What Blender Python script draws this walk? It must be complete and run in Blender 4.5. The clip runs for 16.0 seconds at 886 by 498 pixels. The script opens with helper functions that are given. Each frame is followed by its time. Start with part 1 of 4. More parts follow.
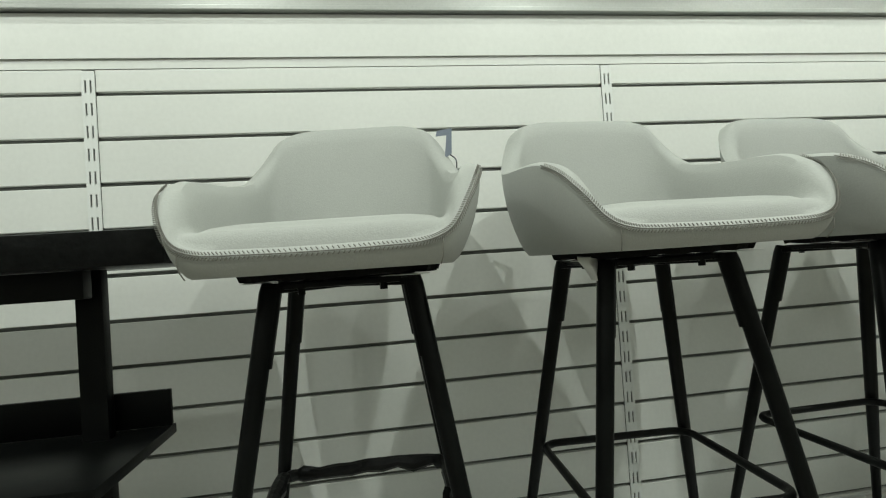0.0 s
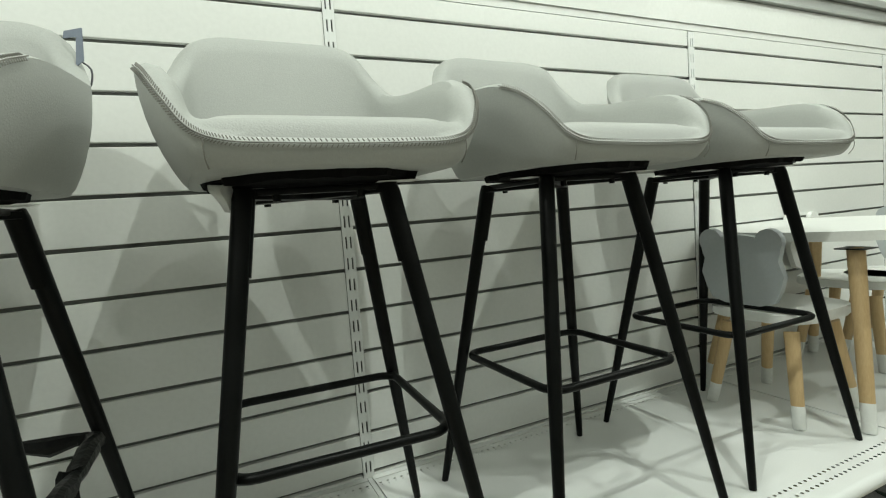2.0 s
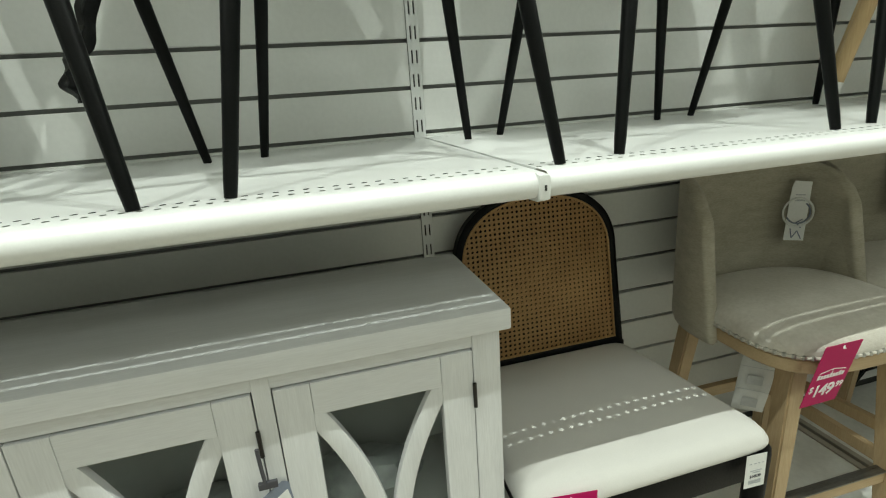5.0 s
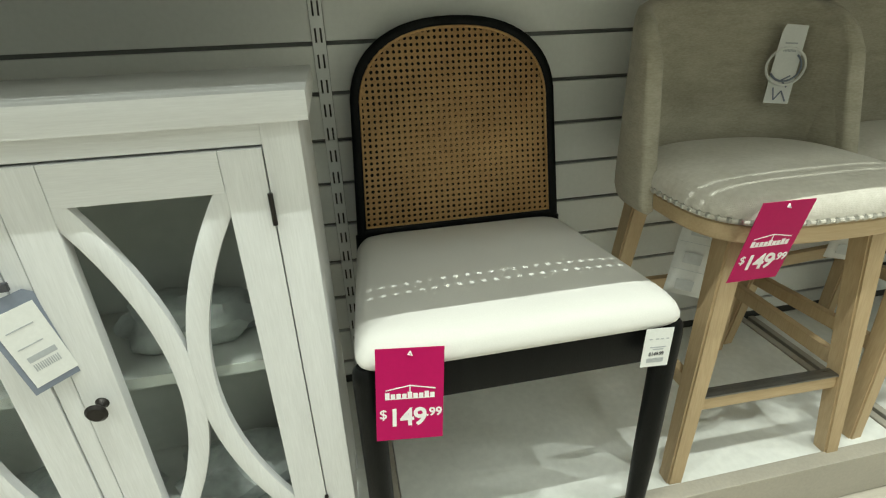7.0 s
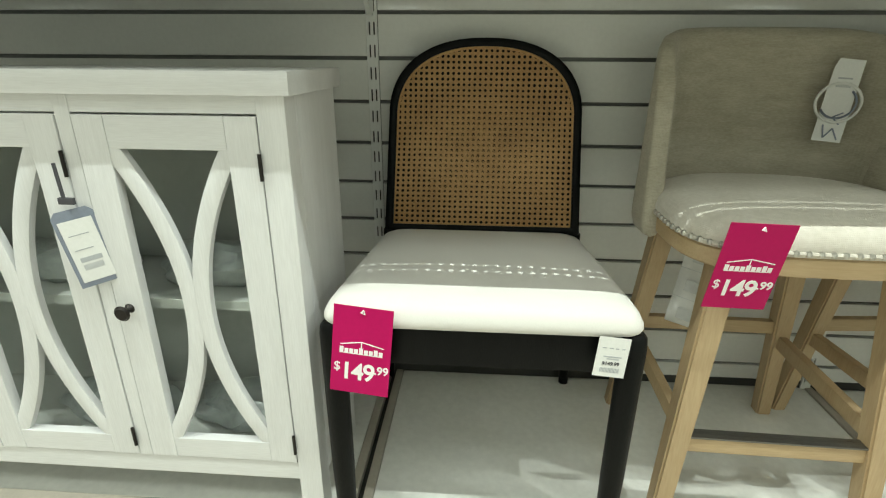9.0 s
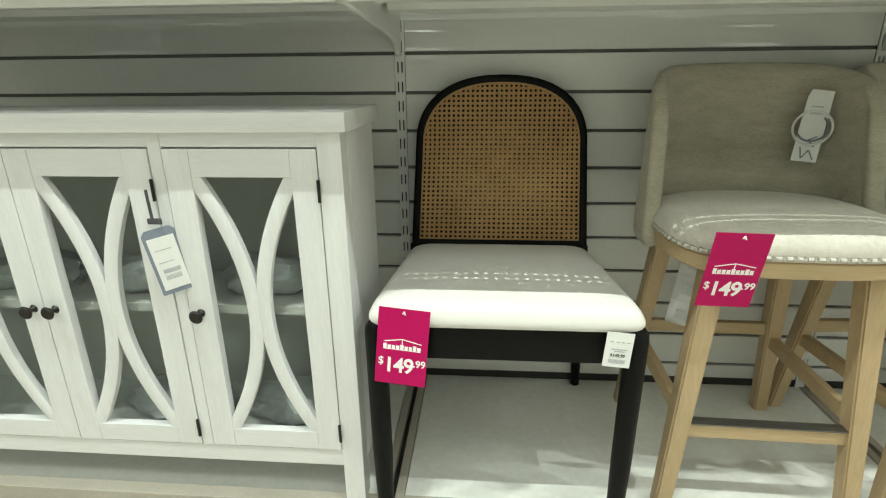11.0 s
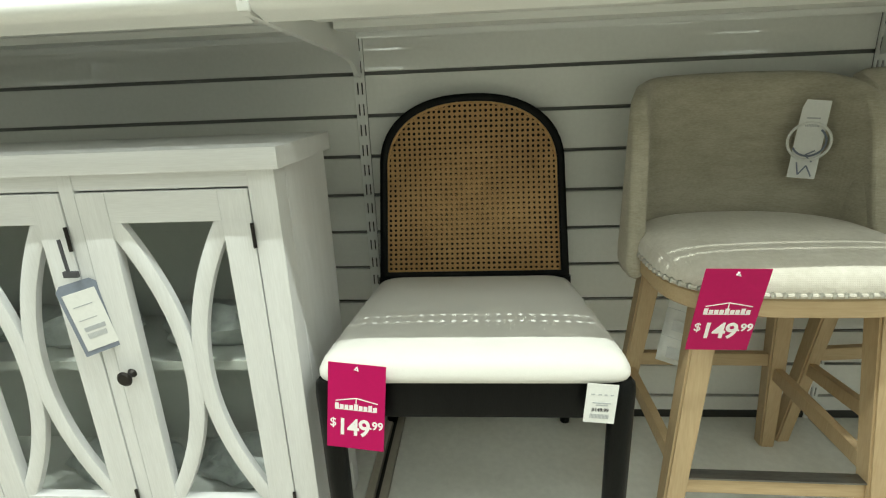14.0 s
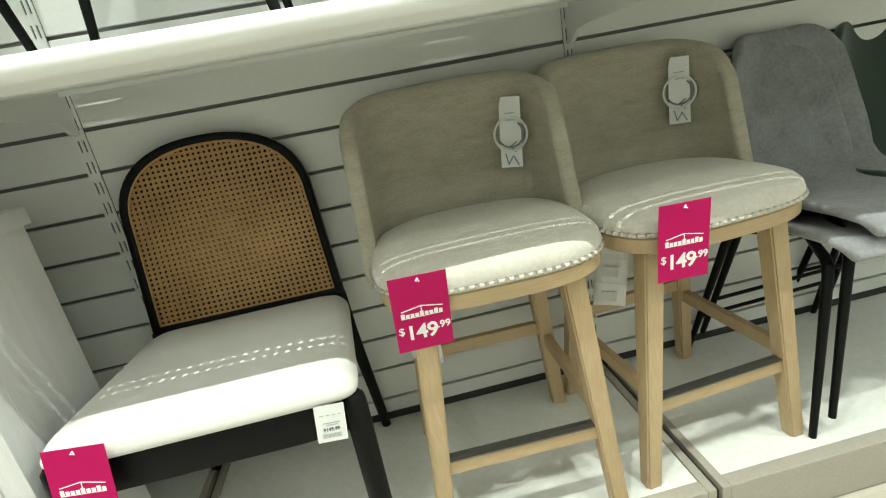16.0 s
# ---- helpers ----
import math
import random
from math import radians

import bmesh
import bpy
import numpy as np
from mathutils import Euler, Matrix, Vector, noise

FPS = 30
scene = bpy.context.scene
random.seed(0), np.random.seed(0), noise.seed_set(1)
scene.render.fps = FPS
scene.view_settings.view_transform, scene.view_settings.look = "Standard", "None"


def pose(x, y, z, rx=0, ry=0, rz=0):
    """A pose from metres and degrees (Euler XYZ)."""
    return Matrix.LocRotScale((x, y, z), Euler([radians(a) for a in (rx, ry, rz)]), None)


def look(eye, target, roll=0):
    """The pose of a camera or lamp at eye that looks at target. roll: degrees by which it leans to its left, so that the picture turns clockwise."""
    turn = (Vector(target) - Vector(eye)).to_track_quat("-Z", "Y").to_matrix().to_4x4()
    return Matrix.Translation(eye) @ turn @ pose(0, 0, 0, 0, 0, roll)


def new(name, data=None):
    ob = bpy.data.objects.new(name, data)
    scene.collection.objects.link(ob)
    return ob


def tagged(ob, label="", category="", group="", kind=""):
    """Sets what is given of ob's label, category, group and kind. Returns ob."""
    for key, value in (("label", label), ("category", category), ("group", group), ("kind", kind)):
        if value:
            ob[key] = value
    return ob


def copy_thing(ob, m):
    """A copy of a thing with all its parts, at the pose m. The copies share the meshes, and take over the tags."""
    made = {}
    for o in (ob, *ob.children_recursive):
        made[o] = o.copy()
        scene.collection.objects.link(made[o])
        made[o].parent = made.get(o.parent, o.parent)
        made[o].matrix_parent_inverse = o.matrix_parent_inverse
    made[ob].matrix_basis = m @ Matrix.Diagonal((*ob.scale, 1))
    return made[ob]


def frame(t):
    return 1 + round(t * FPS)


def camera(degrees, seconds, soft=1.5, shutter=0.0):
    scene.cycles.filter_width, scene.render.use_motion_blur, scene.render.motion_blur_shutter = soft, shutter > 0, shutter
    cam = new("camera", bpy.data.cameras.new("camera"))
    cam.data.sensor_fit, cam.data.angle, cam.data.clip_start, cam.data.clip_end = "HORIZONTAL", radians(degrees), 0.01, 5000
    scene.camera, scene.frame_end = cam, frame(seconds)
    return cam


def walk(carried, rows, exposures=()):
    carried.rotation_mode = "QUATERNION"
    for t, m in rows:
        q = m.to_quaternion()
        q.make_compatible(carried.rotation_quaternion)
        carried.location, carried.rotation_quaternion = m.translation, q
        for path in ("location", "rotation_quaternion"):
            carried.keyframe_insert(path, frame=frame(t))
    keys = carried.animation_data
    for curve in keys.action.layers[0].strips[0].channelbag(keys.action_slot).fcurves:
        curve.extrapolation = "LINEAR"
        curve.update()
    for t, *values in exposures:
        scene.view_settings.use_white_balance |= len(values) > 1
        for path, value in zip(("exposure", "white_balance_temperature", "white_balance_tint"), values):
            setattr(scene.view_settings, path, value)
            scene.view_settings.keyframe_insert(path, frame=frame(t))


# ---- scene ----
cam = camera(82.3, 16.0, soft=1.15)
PATH = [
    (0, (-0.629, -1.216, 1.911), (-0.340, 0.758, 1.949), -3.8),
    (0.5, (-0.555, -1.22, 1.908), (-0.143, 0.729, 1.901), -4.3),
    (1, (-0.474, -1.204, 1.887), (0.071, 0.709, 1.841), -3.2),
    (1.5, (-0.361, -1.208, 1.862), (0.323, 0.654, 1.777), -3.4),
    (2, (-0.314, -1.199, 1.839), (0.534, 0.604, 1.697), -4.3),
    (2.5, (-0.289, -1.223, 1.81), (0.505, 0.602, 1.656), -4.2),
    (3, (-0.326, -1.266, 1.727), (0.318, 0.623, 1.607), -2.9),
    (3.5, (-0.323, -1.274, 1.58), (0.182, 0.656, 1.436), -0.8),
    (4, (-0.317, -1.276, 1.519), (0.119, 0.662, 1.286), 0.4),
    (4.5, (-0.307, -1.248, 1.413), (0.152, 0.66, 1.025), -1.7),
    (5, (-0.289, -1.192, 1.306), (0.215, 0.648, 0.703), -3.8),
    (7.5, (0.085, -1.146, 1.038), (0.33, 0.641, 0.174), -1.4),
    (8, (0.156, -1.121, 1.013), (0.222, 0.69, 0.168), -0.7),
    (8.5, (0.259, -1.201, 1.005), (0.158, 0.642, 0.234), 1.0),
    (11, (0.223, -1.44, 1.043), (0.077, 0.45, 0.406), -0.5),
    (11.5, (0.192, -1.272, 0.954), (0.007, 0.601, 0.276), 0.1),
    (12, (0.137, -1.158, 0.871), (-0.001, 0.707, 0.162), -0.4),
    (12.5, (0.124, -1.103, 0.844), (-0.008, 0.757, 0.121), -1.7),
    (13, (0.144, -1.125, 0.889), (0.002, 0.75, 0.206), -2.4),
    (13.5, (0.194, -1.213, 0.972), (0.033, 0.68, 0.347), -2.6),
    (14, (0.293, -1.312, 1.06), (0.144, 0.591, 0.465), -2.4),
    (14.5, (0.471, -1.388, 1.079), (0.359, 0.531, 0.526), -2.7),
    (15, (0.555, -1.417, 1.111), (0.583, 0.49, 0.508), -5.1),
    (15.5, (0.624, -1.385, 1.113), (0.751, 0.504, 0.471), -8.7),
    (16, (0.655, -1.344, 1.09), (0.856, 0.537, 0.44), -10.6),
]
EXPOSURES = [(0.0, -1.06), (0.5, -1.15), (1.5, -0.90), (2.5, -0.77), (3.5, -0.33), (4.2, -0.32), (5.0, -0.34), (7.5, 0.19), (11.0, 0.31), (12.5, 0.19), (14.5, 0.34), (16.0, 0.50)]
walk(cam, [(t, look(eye, target, roll)) for t, eye, target, roll in PATH], EXPOSURES)

# ---- world and lamps ----
world = bpy.data.worlds.new("shop_air")
scene.world = world
world.use_nodes = True
world.node_tree.nodes["Background"].inputs[0].default_value = (0.80, 0.86, 0.74, 1)
world.node_tree.nodes["Background"].inputs[1].default_value = 0.05

SPOT_W, WASH_W, FILL_W = 25.5, 10.2, 14.0
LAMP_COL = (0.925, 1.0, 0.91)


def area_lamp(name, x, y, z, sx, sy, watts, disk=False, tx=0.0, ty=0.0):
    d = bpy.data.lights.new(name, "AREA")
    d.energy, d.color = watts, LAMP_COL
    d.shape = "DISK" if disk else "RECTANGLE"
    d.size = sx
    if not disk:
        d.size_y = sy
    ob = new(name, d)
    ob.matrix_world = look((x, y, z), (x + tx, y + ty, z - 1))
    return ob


for lx in (-2.652, -1.226, 0.20, 1.626, 3.052):
    area_lamp("track_spot_light", lx, -1.27, 3.5, 0.012, 0.012, SPOT_W, True, 0.0, 0.30)
    area_lamp("wall_wash_light", lx, -0.60, 3.5, 0.012, 0.012, WASH_W, True, 0.0, 0.12)
# unseen broad area lamps, added below the ceiling as soft fill
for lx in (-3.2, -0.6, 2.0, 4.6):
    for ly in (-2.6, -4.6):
        area_lamp("ceiling_fill_light", lx, ly, 3.74, 1.2, 0.6, FILL_W)


# ---- materials ----
def mat(name, col, rough=0.5, metal=0.0, var=0.06, scale=6.0, fine=120.0, bump=0.0, stretch=(1, 1, 1), col2=None, per_object=0.0,
        bump_scale=None, sheen=0.0, coat=0.0, spec=0.5):
    """A painted, woven or bare surface: base colour varied at two scales, roughness varied, optional relief."""
    m = bpy.data.materials.new(name)
    m.use_nodes = True
    nt = m.node_tree
    n, l = nt.nodes, nt.links
    b = n["Principled BSDF"]
    tc = n.new("ShaderNodeTexCoord")
    mp = n.new("ShaderNodeMapping")
    mp.inputs["Scale"].default_value = stretch
    l.new(tc.outputs["Object"], mp.inputs["Vector"])
    big = n.new("ShaderNodeTexNoise")
    big.inputs["Scale"].default_value, big.inputs["Detail"].default_value = scale, 4
    small = n.new("ShaderNodeTexNoise")
    small.inputs["Scale"].default_value, small.inputs["Detail"].default_value = fine, 3
    l.new(mp.outputs[0], big.inputs["Vector"])
    l.new(mp.outputs[0], small.inputs["Vector"])
    add = n.new("ShaderNodeMath")
    add.operation = "ADD"
    l.new(big.outputs[0], add.inputs[0])
    l.new(small.outputs[0], add.inputs[1])
    ramp = n.new("ShaderNodeMapRange")
    ramp.inputs["From Min"].default_value, ramp.inputs["From Max"].default_value = 0.65, 1.35
    l.new(add.outputs[0], ramp.inputs["Value"])
    mix = n.new("ShaderNodeMix")
    mix.data_type = "RGBA"
    c2 = col2 or tuple(c * (1 - 2 * var) for c in col)
    c1 = col if col2 else tuple(min(1, c * (1 + var)) for c in col)
    mix.inputs["A"].default_value = (*c2, 1)
    mix.inputs["B"].default_value = (*c1, 1)
    l.new(ramp.outputs[0], mix.inputs["Factor"])
    out = mix.outputs["Result"]
    if per_object:
        info = n.new("ShaderNodeObjectInfo")
        rg = n.new("ShaderNodeMapRange")
        rg.inputs["To Min"].default_value, rg.inputs["To Max"].default_value = 1 - per_object, 1 + per_object
        l.new(info.outputs["Random"], rg.inputs["Value"])
        hsv = n.new("ShaderNodeHueSaturation")
        l.new(rg.outputs[0], hsv.inputs["Value"])
        l.new(out, hsv.inputs["Color"])
        out = hsv.outputs[0]
    l.new(out, b.inputs["Base Color"])
    rr = n.new("ShaderNodeMapRange")
    rr.inputs["To Min"].default_value, rr.inputs["To Max"].default_value = max(0.02, rough - 0.07), min(1, rough + 0.07)
    l.new(big.outputs[0], rr.inputs["Value"])
    l.new(rr.outputs[0], b.inputs["Roughness"])
    b.inputs["Metallic"].default_value = metal
    b.inputs["Sheen Weight"].default_value = sheen
    b.inputs["Coat Weight"].default_value = coat
    b.inputs["Specular IOR Level"].default_value = spec
    if bump:
        bp = n.new("ShaderNodeBump")
        bp.inputs["Strength"].default_value = bump
        bp.inputs["Distance"].default_value = 0.002
        h = small
        if bump_scale:
            h = n.new("ShaderNodeTexNoise")
            h.inputs["Scale"].default_value = bump_scale
            l.new(mp.outputs[0], h.inputs["Vector"])
        l.new(h.outputs[0], bp.inputs["Height"])
        l.new(bp.outputs[0], b.inputs["Normal"])
    return m


def weave_mat(name, col, col2, thread=900.0, rough=0.9, streak=1.0, fleck=110.0):
    """Woven cloth: crossing threads by two wave textures, flecked with darker yarn."""
    m = mat(name, col, rough, 0, 0.1, 16.0, fleck, 0.0, (1, 1, streak), col2, sheen=0.2)
    n, l = m.node_tree.nodes, m.node_tree.links
    tc = n.new("ShaderNodeTexCoord")
    hs = []
    for axis in ("X", "Z"):
        w = n.new("ShaderNodeTexWave")
        w.bands_direction = axis
        w.inputs["Scale"].default_value, w.inputs["Distortion"].default_value = thread / 6.0, 2.0
        w.inputs["Detail Scale"].default_value = 3.0
        l.new(tc.outputs["Object"], w.inputs["Vector"])
        hs.append(w)
    s = n.new("ShaderNodeMath")
    s.operation = "MULTIPLY"
    l.new(hs[0].outputs[1], s.inputs[0])
    l.new(hs[1].outputs[1], s.inputs[1])
    bp = n.new("ShaderNodeBump")
    bp.inputs["Strength"].default_value, bp.inputs["Distance"].default_value = 0.35, 0.001
    l.new(s.outputs[0], bp.inputs["Height"])
    l.new(bp.outputs[0], n["Principled BSDF"].inputs["Normal"])
    return m


M_SLAT = mat("white_laminate_slat", (0.74, 0.75, 0.72), 0.38, 0, 0.025, 2.5, 90, 0.04, per_object=0.012)
# grey that puts the grooves' shade into the backing colour
M_GROOVE = mat("grey_groove_shade_backing", (0.20, 0.205, 0.195), 0.6, 0, 0.08, 3, 60)
M_STEEL = mat("white_powder_coated_steel", (0.76, 0.775, 0.755), 0.34, 0, 0.02, 4, 300, 0.05)
M_RAIL = mat("grey_aluminium_rail", (0.42, 0.43, 0.41), 0.4, 0.3, 0.05, 5, 200)
M_DECK = mat("white_deck_laminate", (0.76, 0.77, 0.73), 0.42, 0, 0.05, 5, 60, 0.05)
M_TRIM = mat("beige_metal_edging", (0.42, 0.39, 0.33), 0.45, 0.1, 0.06, 8, 150)
M_SHOPFLOOR = mat("pale_oak_vinyl_plank", (0.54, 0.50, 0.43), 0.45, 0, 0.08, 3, 50, 0.1, (1, 8, 1), (0.45, 0.41, 0.335), per_object=0.08)
M_CEIL = mat("white_ceiling_tile", (0.78, 0.79, 0.75), 0.8, 0, 0.04, 3, 70)
# near-black for painted slot shade; also the deck joints and baseboard
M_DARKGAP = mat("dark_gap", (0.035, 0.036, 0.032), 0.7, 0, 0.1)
M_WHITELEATHER = mat("pale_grey_white_leatherette", (0.372, 0.383, 0.362), 0.58, 0, 0.035, 9, 240, 0.22, bump_scale=420)
M_THREAD = mat("grey_brown_thread", (0.19, 0.185, 0.165), 0.8)
M_BLACKSTEEL = mat("black_powder_coated_steel", (0.004, 0.0046, 0.0044), 0.36, 0.0, 0.2, 20, 400, 0.1, spec=0.14)
M_BLACKFELT = mat("black_dust_cover_cloth", (0.006, 0.006, 0.006), 0.95, 0, 0.2, 30, 300, 0.3, spec=0.1)
M_BLACKPLASTIC = mat("black_wrapping_plastic", (0.005, 0.0055, 0.0055), 0.34, 0, 0.3, 40, 120, 0.8, bump_scale=70, spec=0.16)
M_PAPER = mat("white_label_paper", (0.74, 0.75, 0.73), 0.6, 0, 0.03, 20, 200)
M_PAPERGREY = mat("grey_printed_paper", (0.42, 0.44, 0.46), 0.6, 0, 0.05, 20, 200)
M_INK = mat("dark_print_ink", (0.06, 0.06, 0.07), 0.6)
M_SLATEBLUE = mat("slate_blue_card", (0.20, 0.23, 0.29), 0.55, 0, 0.05, 20, 200)
M_MAGENTA = mat("magenta_price_card", (0.46, 0.002, 0.10), 0.5, 0, 0.03, 12, 150, spec=0.2)
M_TAGWHITE = mat("white_card_print", (0.84, 0.82, 0.82), 0.5, 0, 0.02)
M_CABINET = mat("whitewashed_cabinet_wood", (0.745, 0.757, 0.762), 0.42, 0, 0.06, 4, 60, 0.12, (9, 9, 0.6), (0.645, 0.654, 0.656))
M_CABINET_H = mat("whitewashed_cabinet_wood_across", (0.745, 0.757, 0.762), 0.42, 0, 0.06, 4, 60, 0.12, (0.6, 9, 9), (0.645, 0.654, 0.656))
# cabinet inside: a darker grey than its outside
M_CABIN = mat("cabinet_inside_grey", (0.50, 0.51, 0.48), 0.55, 0, 0.05, 4, 60)
M_BRONZE = mat("dark_bronze_metal", (0.025, 0.022, 0.02), 0.38, 0.6, 0.2, 60, 300)
M_BAG = mat("grey_clear_packing_bag", (0.36, 0.38, 0.37), 0.3, 0, 0.15, 12, 60, 0.8, bump_scale=30)
M_BLACKWOOD = mat("black_stained_wood", (0.006, 0.0066, 0.0065), 0.38, 0, 0.25, 6, 80, 0.15, (8, 8, 1), spec=0.12)
M_CANE = mat("honey_cane_strand", (0.62, 0.39, 0.165), 0.5, 0, 0.18, 9, 160, 0.2, (1, 1, 1), (0.40, 0.222, 0.08))
M_CANEBACK = mat("dark_cane_hole_backing", (0.010, 0.006, 0.003), 0.8, 0, 0.2, 20, 200)
M_CREAM = mat("cream_woven_upholstery", (0.71, 0.70, 0.665), 0.85, 0, 0.03, 7, 500, 0.25, bump_scale=900, sheen=0.2)
M_LINEN = weave_mat("oatmeal_linen_weave", (0.485, 0.455, 0.365), (0.34, 0.312, 0.235), 700, streak=3.5)
M_LINENSEAT = weave_mat("pale_oatmeal_seat_weave", (0.65, 0.62, 0.555), (0.53, 0.50, 0.43), 700, streak=1.0)
M_OAK = mat("natural_oak_wood", (0.52, 0.395, 0.235), 0.5, 0, 0.1, 3, 40, 0.15, (7, 7, 0.5), (0.42, 0.30, 0.165), per_object=0.06)
M_OAKX = mat("natural_oak_wood_rail", (0.52, 0.395, 0.235), 0.5, 0, 0.1, 3, 40, 0.15, (0.6, 7, 7), (0.42, 0.30, 0.165), per_object=0.06)
M_PINE = mat("pale_beech_wood", (0.62, 0.45, 0.24), 0.45, 0, 0.1, 3, 40, 0.1, (7, 7, 0.5), (0.52, 0.355, 0.175), per_object=0.06)
M_NAIL = mat("pewter_nail_head", (0.55, 0.54, 0.50), 0.28, 0.9, 0.1)
M_KICK = mat("brushed_steel_kick_plate", (0.20, 0.20, 0.19), 0.3, 0.9, 0.15, 30, 200, 0.1, (0.3, 4, 4))
M_GREYFELT = weave_mat("mottled_grey_felt", (0.31, 0.32, 0.325), (0.19, 0.195, 0.20), 500)
M_GREYPAINT = mat("pale_grey_blue_paint", (0.43, 0.46, 0.47), 0.5, 0, 0.03)
M_WHITEPAINT = mat("white_satin_paint", (0.78, 0.79, 0.76), 0.38, 0, 0.03)
M_GREENVELVET = mat("dark_green_velvet", (0.012, 0.04, 0.022), 0.8, 0, 0.2, 10, 200, 0.2, sheen=0.5)

M_GLASS = bpy.data.materials.new("clear_cabinet_glass")
M_GLASS.use_nodes = True
gn = M_GLASS.node_tree.nodes
gb = gn["Principled BSDF"]
gb.inputs["Base Color"].default_value = (0.93, 0.97, 0.95, 1)
gb.inputs["Roughness"].default_value = 0.02
gb.inputs["Transmission Weight"].default_value = 1.0
gb.inputs["IOR"].default_value = 1.1


# ---- mesh helpers ----
def box(bm, x0, x1, y0, y1, z0, z1, bevel=0.0, m=None):
    made = bmesh.ops.create_cube(bm, size=1.0)["verts"]
    bmesh.ops.scale(bm, vec=(x1 - x0, y1 - y0, z1 - z0), verts=made)
    bmesh.ops.translate(bm, vec=((x0 + x1) / 2, (y0 + y1) / 2, (z0 + z1) / 2), verts=made)
    if bevel:
        es = list({e for v in made for e in v.link_edges})
        made = list({v for f in bmesh.ops.bevel(bm, geom=es, offset=bevel, segments=2, affect="EDGES", profile=0.6)["faces"] for v in f.verts})
    if m is not None:
        bmesh.ops.transform(bm, matrix=m, verts=made)
    return made


def tube(bm, pts, radii, seg=12, close=False, caps=True):
    """A round bar along points, of a radius at each."""
    pts = [Vector(p) for p in pts]
    if not isinstance(radii, (list, tuple)):
        radii = [radii] * len(pts)
    rings, n = [], len(pts)
    up = None
    for i, p in enumerate(pts):
        a, b = (pts[i - 1], pts[(i + 1) % n]) if close else (pts[max(0, i - 1)], pts[min(n - 1, i + 1)])
        d = (b - a).normalized()
        if up is None:
            up = d.orthogonal().normalized()
        up = (up - d * up.dot(d)).normalized()
        side = d.cross(up)
        rings.append([bm.verts.new(p + radii[i] * (math.cos(2 * math.pi * k / seg) * up + math.sin(2 * math.pi * k / seg) * side)) for k in range(seg)])
    for i in range(n if close else n - 1):
        r0, r1 = rings[i], rings[(i + 1) % n]
        for k in range(seg):
            bm.faces.new((r0[k], r0[(k + 1) % seg], r1[(k + 1) % seg], r1[k]))
    if caps and not close:
        bm.faces.new(list(reversed(rings[0])))
        bm.faces.new(rings[-1])
    return rings


def square_leg(bm, a, b, wa, wb):
    """A straight square leg from a to b, tapering from wa to wb, upright faces."""
    vs = []
    for p, w in ((a, wa), (b, wb)):
        vs.append([bm.verts.new((p[0] + sx * w / 2, p[1] + sy * w / 2, p[2])) for sx, sy in ((-1, -1), (1, -1), (1, 1), (-1, 1))])
    fs = [bm.faces.new((vs[0][k], vs[0][(k + 1) % 4], vs[1][(k + 1) % 4], vs[1][k])) for k in range(4)]
    fs += [bm.faces.new(list(reversed(vs[0]))), bm.faces.new(vs[1])]
    es = [e for f in fs[:4] for e in f.edges if (e.verts[0] in vs[0]) != (e.verts[1] in vs[0])]
    bmesh.ops.bevel(bm, geom=list(set(es)), offset=0.004, segments=2, affect="EDGES")


def bar(bm, a, b, w, h, bevel=0.003):
    """A straight bar of rectangular section, w across and h high, from a to b."""
    a, b = Vector(a), Vector(b)
    d = b - a
    turn = d.to_track_quat("X", "Z").to_matrix().to_4x4()
    box(bm, -d.length / 2, d.length / 2, -w / 2, w / 2, -h / 2, h / 2, bevel, Matrix.Translation((a + b) / 2) @ turn)


def prism(bm, outline, depth, m=None, bevel=0.0):
    """A flat plate from an outline in x and z, going back in y from 0 to depth."""
    front = [bm.verts.new((x, 0, z)) for x, z in outline]
    back = [bm.verts.new((x, depth, z)) for x, z in outline]
    n = len(outline)
    fs = [bm.faces.new(front), bm.faces.new(list(reversed(back)))]
    for k in range(n):
        fs.append(bm.faces.new((front[(k + 1) % n], front[k], back[k], back[(k + 1) % n])))
    verts = front + back
    if bevel:
        es = list(fs[0].edges) + list(fs[1].edges)
        r = bmesh.ops.bevel(bm, geom=es, offset=bevel, segments=2, affect="EDGES")
        verts = list({v for f in r["faces"] for v in f.verts} | {v for f in fs if f.is_valid for v in f.verts})
    if m is not None:
        bmesh.ops.transform(bm, matrix=m, verts=verts)


def mesh_of(bm, name, material, smooth=False):
    bmesh.ops.recalc_face_normals(bm, faces=bm.faces)
    me = bpy.data.meshes.new(name)
    bm.to_mesh(me)
    bm.free()
    me.materials.append(material)
    if smooth:
        for p in me.polygons:
            p.use_smooth = True
        me.set_sharp_from_angle(angle=radians(38))
    return me


def part(name, bm, material, parent=None, label="", smooth=True):
    ob = new(name, mesh_of(bm, name, material, smooth))
    ob.parent = parent
    if label:
        ob["label"] = label
    return ob


def thing(name, label, category, group="", m=None, kind=""):
    ob = new(name)
    if m is not None:
        ob.matrix_world = m
    return tagged(ob, label, category, group, kind)


def bmn():
    return bmesh.new()


